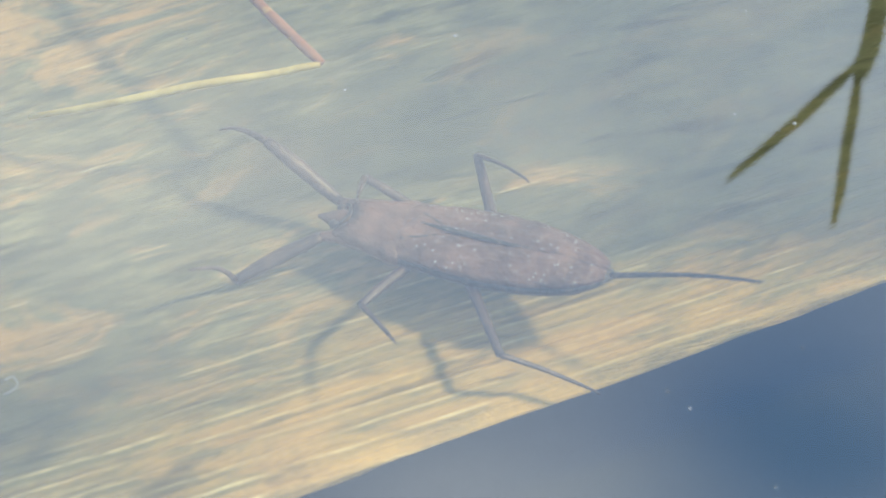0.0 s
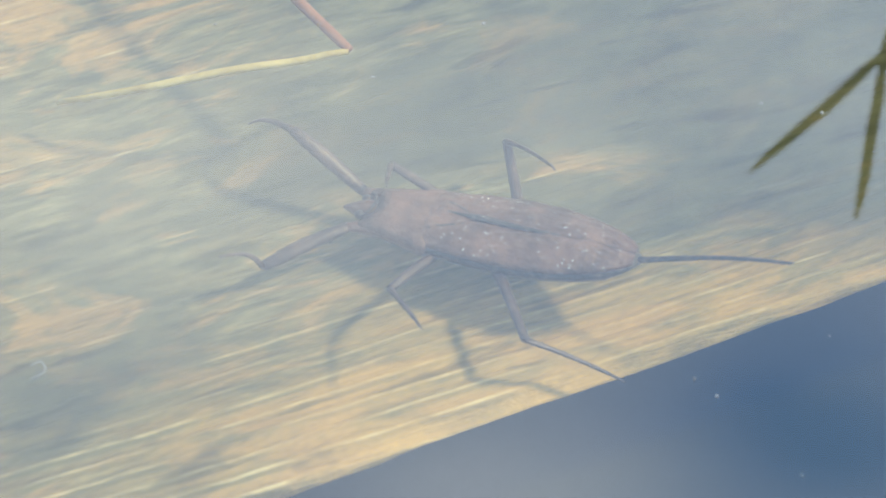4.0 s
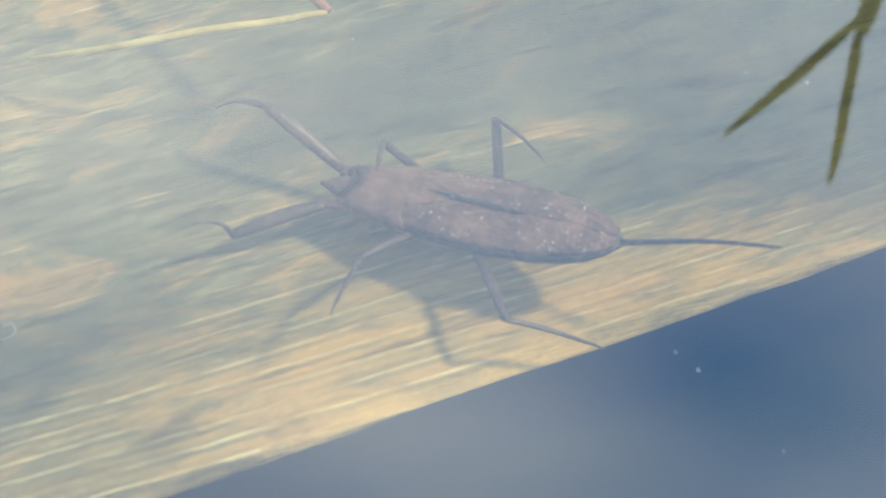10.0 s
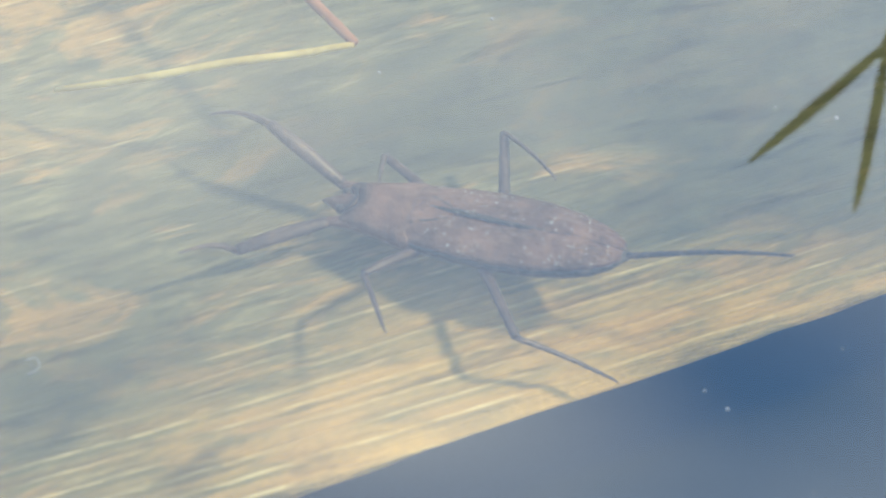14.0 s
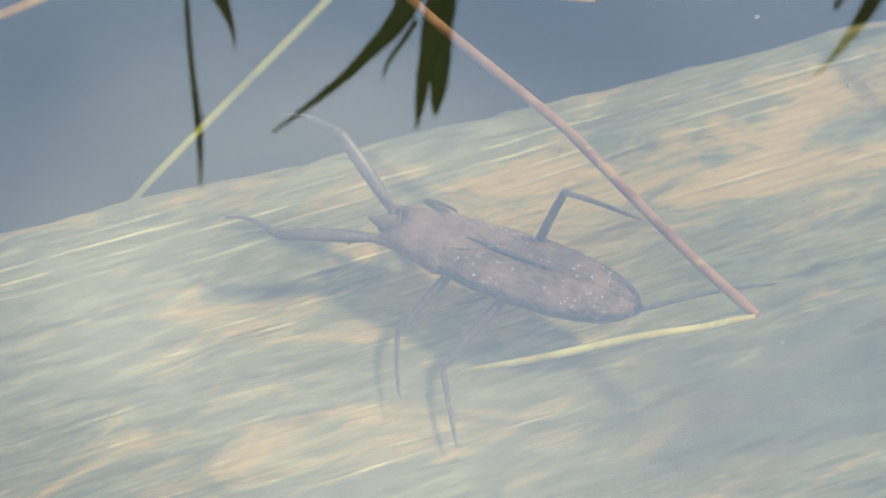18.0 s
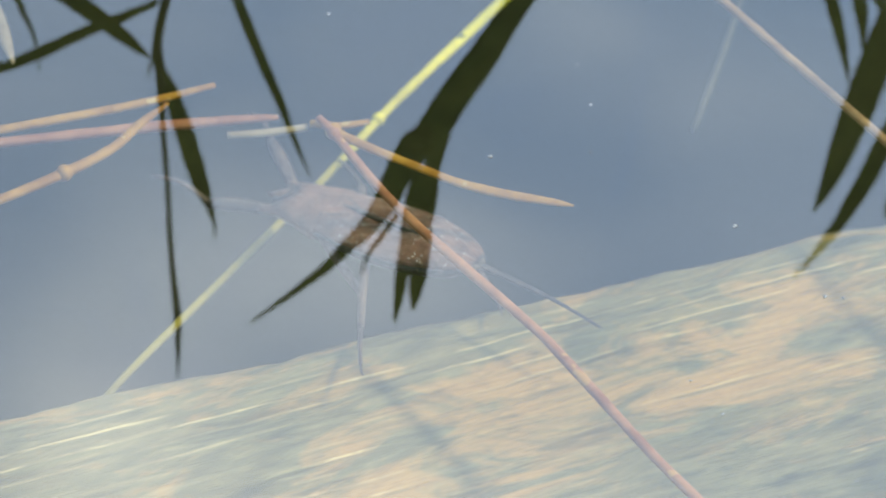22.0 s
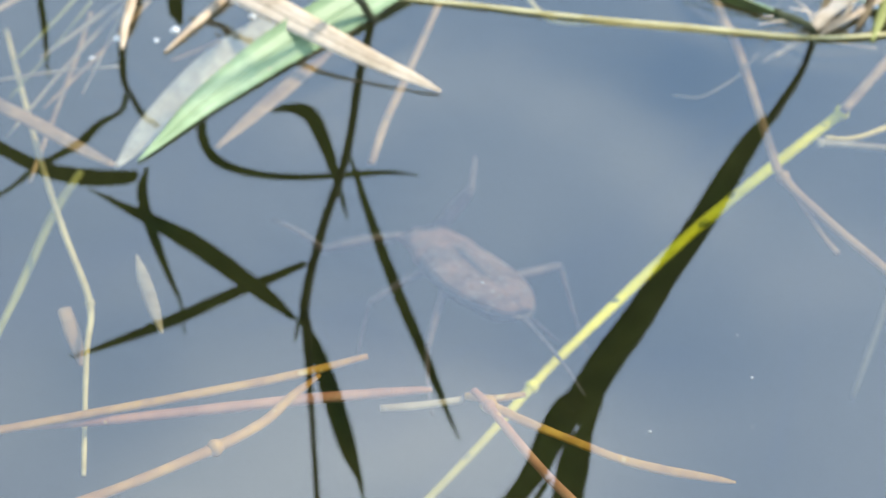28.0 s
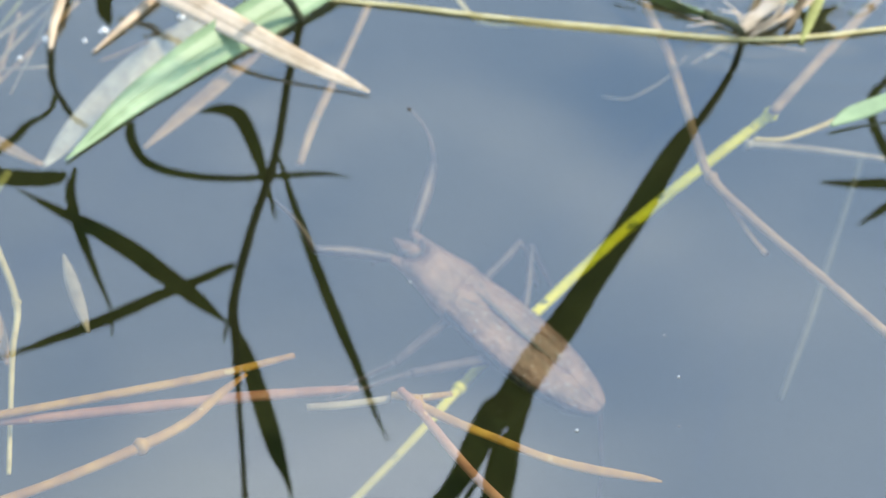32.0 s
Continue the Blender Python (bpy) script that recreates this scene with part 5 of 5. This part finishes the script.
# seconds, turn of the thigh at the hip, turn of the shin at the knee
LEG_ROWS = {
    "front_l": [
        (0, 0.72, 12.02, 42.25, -13.75, -57.21, 22.94),
        (4, 1.24, 1.37, 46.70, -9.14, -48.19, 17.16),
        (9, 0.86, 3.84, 38.37, -19.52, -54.49, 30.41),
        (13, 0.86, -4.01, 38.94, -9.09, -31.00, 15.41),
        (16, 0.56, 7.60, 29.46, -7.21, -32.44, 11.83),
        (16.5, 0.17, 2.46, 24.99, -4.15, -28.94, 5.85),
        (17, 0.19, -1.86, 29.02, 2.59, -13.07, -12.64),
        (18, 0.29, -3.35, 26.71, 1.84, 16.14, -39.26),
        (19, -3.67, -19.34, 46.45, -15.86, 34.34, -78.93),
        (20, -14.25, -32.80, 70.10, -44.30, 33.63, -127.69),
        (21, -26.14, -27.50, 93.50, -68.00, 50.16, -162.24),
        (21.33, -12.49, -16.98, 58.54, 13.18, 45.98, -64.21),
        (21.67, -7.47, -1.32, 27.98, 34.89, 0.44, -15.89),
        (22, -11.10, 14.70, -2.20, 15.87, -50.58, 23.38),
        (22.67, -14.62, 22.16, -13.26, 36.82, -36.65, -6.41),
        (23.33, -19.90, 28.80, -25.48, 42.97, -14.62, -20.30),
        (24, -27.10, 34.20, -39.20, 43.20, 10.29, -26.38),
        (24.65, -17.80, 34.99, -22.89, 41.68, -18.52, -6.08),
        (25.3, -8.63, 33.60, -6.70, 25.59, -39.19, 26.07),
        (26, -5.75, 36.70, -1.70, 17.59, -45.20, 37.94),
        (26.5, -0.69, 43.90, 6.10, -19.24, -54.39, 84.92),
        (27.17, 25.65, 32.35, 47.43, 5.78, -48.21, 53.22),
        (27.83, 36.79, 11.13, 76.43, 27.37, -40.44, 22.76),
        (28.5, 36.49, -12.44, 101.24, 45.03, -31.82, -6.69),
        (29, 33.84, -4.91, 118.66, 45.19, -43.53, -6.95),
        (29.5, 38.52, -7.27, 76.56, 31.39, -24.67, 17.10),
        (29.75, 34.44, -7.99, 106.56, 47.60, -43.13, -11.20),
        (30, 30.56, -6.59, 136.51, 80.90, -58.54, -53.03),
        (30.5, 41.28, -20.25, 92.74, 47.46, -43.77, -11.17),
        (31, 59.59, -22.25, 44.80, 33.99, -24.58, 12.25),
        (32, 60.24, 0.37, 41.42, 51.73, -45.91, -17.51),
    ],
    "front_r": [
        (0, -6.76, -32.71, -10.09, -3.50, 52.34, -6.99),
        (4, -5.03, -33.06, -13.26, -4.19, 58.43, -7.83),
        (9, -6.36, -31.37, -10.78, 7.23, 63.94, 5.17),
        (13, -5.04, -31.73, -13.29, 8.66, 29.50, 7.05),
        (14.5, -5.20, -29.62, -12.98, 11.13, 57.23, 10.54),
        (16, -5.34, -27.52, -12.68, 42.38, 83.97, 42.72),
        (16.25, -0.65, -33.15, -21.95, -11.77, 67.42, -12.41),
        (16.5, 5.45, -38.01, -32.40, -10.30, 47.49, -10.69),
        (17, -4.24, -36.47, -16.46, 0.91, 37.64, 5.75),
        (18, -2.97, -37.54, -18.57, 11.15, 45.22, 21.15),
        (20, 14.59, -9.64, -59.62, 29.32, 38.31, 48.10),
        (21, 24.31, -23.10, -93.00, 33.61, 14.90, 57.46),
        (21.5, 14.43, -13.79, -62.52, 27.79, 10.88, 31.83),
        (22, 10.73, -1.10, -34.70, 24.76, 2.83, 6.90),
        (24, 12.44, 12.80, -18.10, 25.09, 18.69, 8.62),
        (25.3, 6.39, 19.20, -39.80, 24.83, -8.61, 5.80),
        (25.65, 7.11, -5.48, -33.92, 24.94, 12.69, 8.70),
        (26, 5.10, -30.10, -27.50, 27.03, 32.47, 14.06),
        (26.5, 6.18, -8.90, -30.70, 30.02, 12.55, 21.75),
        (27.17, 23.41, -47.07, -64.62, 40.86, 43.37, 43.82),
        (27.83, 90.36, -55.98, -144.83, 86.22, 59.40, 99.64),
        (28.5, 122.07, -22.41, 168.61, 130.02, 41.75, 154.05),
        (29, 101.52, -34.99, -150.25, 64.98, 41.46, 66.39),
        (29.5, 132.50, -51.18, 165.98, 104.38, 40.86, 123.48),
        (29.75, 103.20, -53.22, -157.41, 60.66, 46.35, 63.16),
        (30, 78.95, -44.67, -125.70, 46.99, 8.86, 35.63),
        (31, 49.35, -43.35, -84.06, 47.49, 4.27, 40.06),
        (32, 42.06, -11.41, -68.88, 48.95, 20.19, 46.86),
    ],
    "mid_l": [
        (0, -1.06, -10.17, 74.02, 6.77, -13.58, 59.75),
        (4, -0.95, -15.11, 73.52, 7.82, -10.89, 54.83),
        (9, 0.89, -21.50, 67.69, 7.83, 10.86, 19.75),
        (13, 1.42, -21.99, 66.26, 12.93, 8.27, 49.77),
        (16, 3.45, 3.84, 53.72, 14.24, -2.67, 76.10),
        (16.5, 3.54, 26.41, 54.05, 14.12, -0.14, 80.89),
        (17, 5.74, 25.10, 59.10, 15.95, -14.10, 66.38),
        (18, 8.76, 30.19, 65.61, 18.11, -9.79, 55.98),
        (20, 9.46, 7.79, 67.72, 21.50, -0.79, 20.51),
        (21, 20.92, 44.70, 92.00, 16.33, -38.66, 34.92),
        (21.5, 47.58, 41.33, 130.29, 28.49, -33.89, 14.52),
        (22, 64.83, 27.60, 160.10, 42.13, -30.31, -10.82),
        (23, 43.34, 39.80, 122.54, 36.45, -11.92, 4.64),
        (24, 15.83, 37.40, 79.70, 35.75, 6.90, 20.45),
        (24.65, 6.54, 28.17, 62.68, 34.38, -14.25, 41.11),
        (25.3, 1.06, 17.20, 48.60, 28.15, -38.44, 54.79),
        (25.53, 2.60, 6.34, 56.13, 44.83, -4.33, 12.73),
        (25.77, 2.71, -4.62, 63.35, 34.78, 33.71, -23.58),
        (26, 1.40, -15.50, 70.80, -15.04, 51.50, -91.84),
        (26.5, -0.83, -14.20, 79.50, -15.04, 53.73, -91.84),
        (28.5, -0.65, 33.61, 80.49, 72.02, 39.50, 12.90),
        (29, 1.50, 3.43, 87.02, 98.02, 35.38, 54.47),
        (29.5, 0.05, 23.40, 80.86, 96.17, 23.13, 50.70),
        (30, -1.66, 12.31, 75.32, 94.96, 32.19, 48.11),
        (30.5, -1.53, 16.86, 75.82, 93.74, 2.98, 44.21),
        (31, -1.36, 21.41, 76.35, 93.83, -26.42, 43.76),
        (31.5, -1.48, 29.80, 76.07, 104.17, -15.14, 15.30),
        (32, -1.66, 38.19, 75.75, 108.34, -2.51, -11.27),
    ],
    "mid_r": [
        (0, -5.29, -27.50, -4.50, 22.63, -44.32, 93.78),
        (4, -4.00, -27.76, -7.28, 21.26, -45.33, 95.72),
        (9, 2.16, -2.57, -29.98, -3.74, -30.10, 135.23),
        (13, 2.12, -6.84, -29.54, -2.13, -35.27, 132.25),
        (16, 2.16, 5.59, -33.32, -3.83, -23.77, 135.69),
        (16.5, -2.96, 14.19, -62.43, -14.40, -15.49, 166.41),
        (17, -1.11, 15.60, -55.26, -14.57, -10.84, 167.15),
        (18, 4.99, 5.50, -22.90, -13.43, -28.01, 163.76),
        (18.67, 0.18, -23.89, 5.64, -16.70, -36.31, 169.87),
        (19.33, -25.26, -45.39, 48.28, -17.41, -36.67, 171.07),
        (20, -66.97, -42.70, 105.70, -12.93, -31.61, 163.11),
        (21, -64.89, -38.30, 102.50, -12.67, -17.70, 162.49),
        (21.25, -30.19, -47.96, 53.53, -14.21, 14.17, -152.02),
        (21.5, 1.78, -35.20, 7.11, 11.19, 33.86, -94.79),
        (21.75, 13.81, -10.70, -22.47, 43.91, 23.56, -32.14),
        (22, 12.59, 16.10, -47.30, 53.41, -3.28, 17.18),
        (23, 10.56, -6.67, -71.15, 51.37, 15.82, -1.09),
        (24, 18.66, -28.20, -97.30, 43.26, 27.93, -22.50),
        (25.3, 33.97, -18.70, -134.50, 46.46, -1.30, -9.12),
        (26, 31.63, -12.40, -125.80, 46.54, 0.04, -16.11),
        (26.5, 31.53, -10.80, -125.30, 46.54, -0.12, -20.00),
        (27.5, 31.29, 11.80, -151.43, 46.53, 0.06, -3.83),
        (28.5, 19.57, 31.66, 178.03, 46.58, 0.24, 12.38),
        (28.75, 19.50, 57.98, 177.93, 46.63, 1.99, 15.07),
        (29, 18.70, 84.31, 177.11, 46.61, 2.99, 14.66),
        (29.25, 11.32, 52.86, 169.48, 48.67, 30.26, 21.63),
        (29.5, 10.82, 21.36, 168.67, 61.67, 52.05, 40.93),
        (29.75, 13.82, 25.18, 176.26, 91.68, 70.79, 74.46),
        (30, 17.46, 28.60, -175.70, 156.89, 66.72, 143.34),
        (30.5, 36.65, 25.05, -134.65, 62.43, 73.09, 45.39),
        (31, 48.41, 11.60, -98.60, 4.39, 56.82, -17.05),
        (31.5, 48.57, -3.20, -96.43, -29.89, 36.80, -62.28),
        (32, 48.16, -18.00, -94.20, -39.85, 8.34, -87.09),
    ],
    "hind_l": [
        (0, 0.29, 6.60, 128.14, -11.22, 30.85, 67.01),
        (4, -0.01, 3.43, 124.67, -10.88, 31.35, 67.68),
        (9, 0.01, 0.94, 125.16, -4.18, 33.08, 80.20),
        (13, 0.06, 2.26, 127.05, -10.72, 28.66, 67.49),
        (16, -0.21, 7.02, 123.67, -16.90, 18.34, 52.14),
        (16.5, -4.11, 5.64, 89.38, -16.84, -17.22, 57.61),
        (17, -12.73, 21.73, 54.38, -20.06, -3.66, 75.11),
        (18, -7.77, 30.33, 65.62, -16.57, -24.56, 61.07),
        (20, -7.42, -2.89, 67.05, -9.55, 6.03, 20.73),
        (20.5, -5.29, 21.31, 79.98, -11.06, -19.91, 32.86),
        (21, 4.77, 44.12, 98.11, -20.66, -31.89, 54.50),
        (22, 17.89, 17.10, 122.90, -3.34, -23.68, 18.40),
        (24, 6.91, 21.00, 90.10, 3.61, -32.02, 3.64),
        (24.43, 6.11, 14.16, 87.44, 4.56, 9.67, -0.98),
        (24.87, 5.64, 7.28, 84.93, 0.73, 51.16, -8.05),
        (25.3, 5.48, 0.40, 82.50, -98.58, 80.37, -110.70),
        (25.53, 5.63, 9.51, 84.26, 71.18, 63.98, 59.45),
        (25.77, 6.08, 18.62, 86.13, 75.16, 28.98, 64.68),
        (26, 6.90, 27.70, 88.20, 77.32, -4.26, 74.35),
        (26.5, 11.71, 29.00, 98.30, 75.47, 25.99, 64.88),
        (27.5, 26.82, 27.80, 129.47, 63.54, 12.99, 30.33),
        (28.5, 38.75, 20.10, 158.28, 60.64, -2.80, -1.26),
        (29, 46.19, 22.24, 178.69, 61.84, -11.09, -11.19),
        (29.5, 42.30, 13.19, 165.96, 61.77, 6.16, -9.43),
        (30, 41.02, 5.16, 158.02, 61.84, 11.23, -8.96),
        (30.33, 29.90, 28.75, 121.81, 63.42, -7.10, 32.37),
        (30.67, 1.15, 39.00, 72.59, 51.21, -26.04, 72.96),
        (31, -26.64, 27.40, 24.20, 27.53, -46.00, 111.65),
        (31.5, -21.25, 24.07, 36.55, 70.66, -32.31, 47.93),
        (32, -16.89, 19.80, 48.20, 81.67, 1.75, 9.40),
    ],
    "hind_r": [
        (0, -1.36, -7.39, -60.14, -49.25, -31.23, -154.72),
        (4, -0.81, -8.08, -64.20, -49.22, -31.93, -154.77),
        (9, -0.27, -6.94, -68.37, -49.86, -26.78, -153.47),
        (13, 0.30, -7.71, -72.82, -51.09, -23.16, -150.56),
        (16, 2.41, -4.33, -92.78, -63.46, -24.68, -120.64),
        (16.17, 9.69, -37.86, -111.97, -73.64, -1.60, -78.63),
        (16.33, 47.73, -63.39, -158.99, -74.23, 38.94, -80.36),
        (16.5, 112.89, -52.99, 127.36, -113.96, 41.71, -138.70),
        (17, 153.11, -66.50, 81.70, -134.41, 35.78, -170.81),
        (18, 38.54, -71.29, -160.21, -112.51, 62.78, -142.93),
        (20, 104.50, -48.30, 127.10, -73.15, 57.19, -98.09),
        (20.33, 56.42, -48.04, -171.09, -42.15, 55.89, -61.32),
        (20.67, 32.23, -23.05, -131.50, -23.12, 40.26, -36.16),
        (21, 28.78, 8.30, -106.00, -18.06, 16.28, -25.71),
        (21.33, 24.51, 19.95, -123.25, -18.89, -3.81, -33.22),
        (21.67, 16.13, 29.70, -142.99, -16.69, -21.99, -42.89),
        (22, 3.45, 36.00, -166.10, -9.01, -32.29, -59.57),
        (24, 22.14, 27.60, -131.50, 31.59, -44.12, -121.07),
        (24.43, 21.62, 29.68, -132.59, -16.90, -42.53, -54.52),
        (24.87, 21.05, 31.74, -133.72, -39.99, -15.06, -9.73),
        (25.3, 20.41, 33.80, -134.90, -39.03, 18.08, 24.27),
        (25.53, 33.97, 41.22, -112.84, -32.13, -37.76, -10.36),
        (25.77, 51.38, 43.65, -87.28, 65.81, -64.21, -120.79),
        (26, 68.38, 40.30, -62.10, 107.21, -12.81, -178.14),
        (26.5, 63.38, 39.20, -69.90, 106.20, -18.35, -174.35),
        (27.17, 62.84, 24.63, -70.92, 91.14, -29.31, -138.29),
        (27.83, 62.60, 10.06, -71.72, 77.03, -17.46, -103.82),
        (28.5, 62.56, -4.51, -72.45, 75.53, 9.76, -82.35),
        (29, 64.58, 20.80, -58.61, 78.73, 8.29, -62.13),
        (29.5, 65.16, -14.65, -48.36, 78.32, -6.80, -92.64),
        (30, 64.75, -7.33, -46.19, 78.70, -8.06, -95.60),
        (30.5, 64.92, 0.82, -49.26, 78.83, 8.54, -65.18),
        (31, 64.66, 8.97, -52.35, 88.07, 23.26, -32.59),
        (31.5, 64.46, -1.82, -55.53, 78.04, 7.74, -68.61),
        (32, 64.87, -12.60, -58.76, 80.13, -15.62, -97.73),
    ],
}


def motions():
    walk(bug, [(t, pose(x * MM, y * MM, z * MM, a, b, c)) for t, x, y, z, a, b, c in BUG_ROWS])
    walk(tail_tube, [(t, pose(-8.0 * MM, 0, 0, a, b, c)) for t, a, b, c in TAIL_ROWS])
    for name, rows in LEG_ROWS.items():
        hip, fem, tib = LEGS[name]
        femur, shin = bug_legs[name]
        walk(femur, [(t, pose(hip[0] * MM, hip[1] * MM, hip[2] * MM, a, b, c)) for t, a, b, c, d, e, f in rows])
        walk(shin, [(t, pose(fem * MM, 0, 0, d, e, f)) for t, a, b, c, d, e, f in rows])


motions()
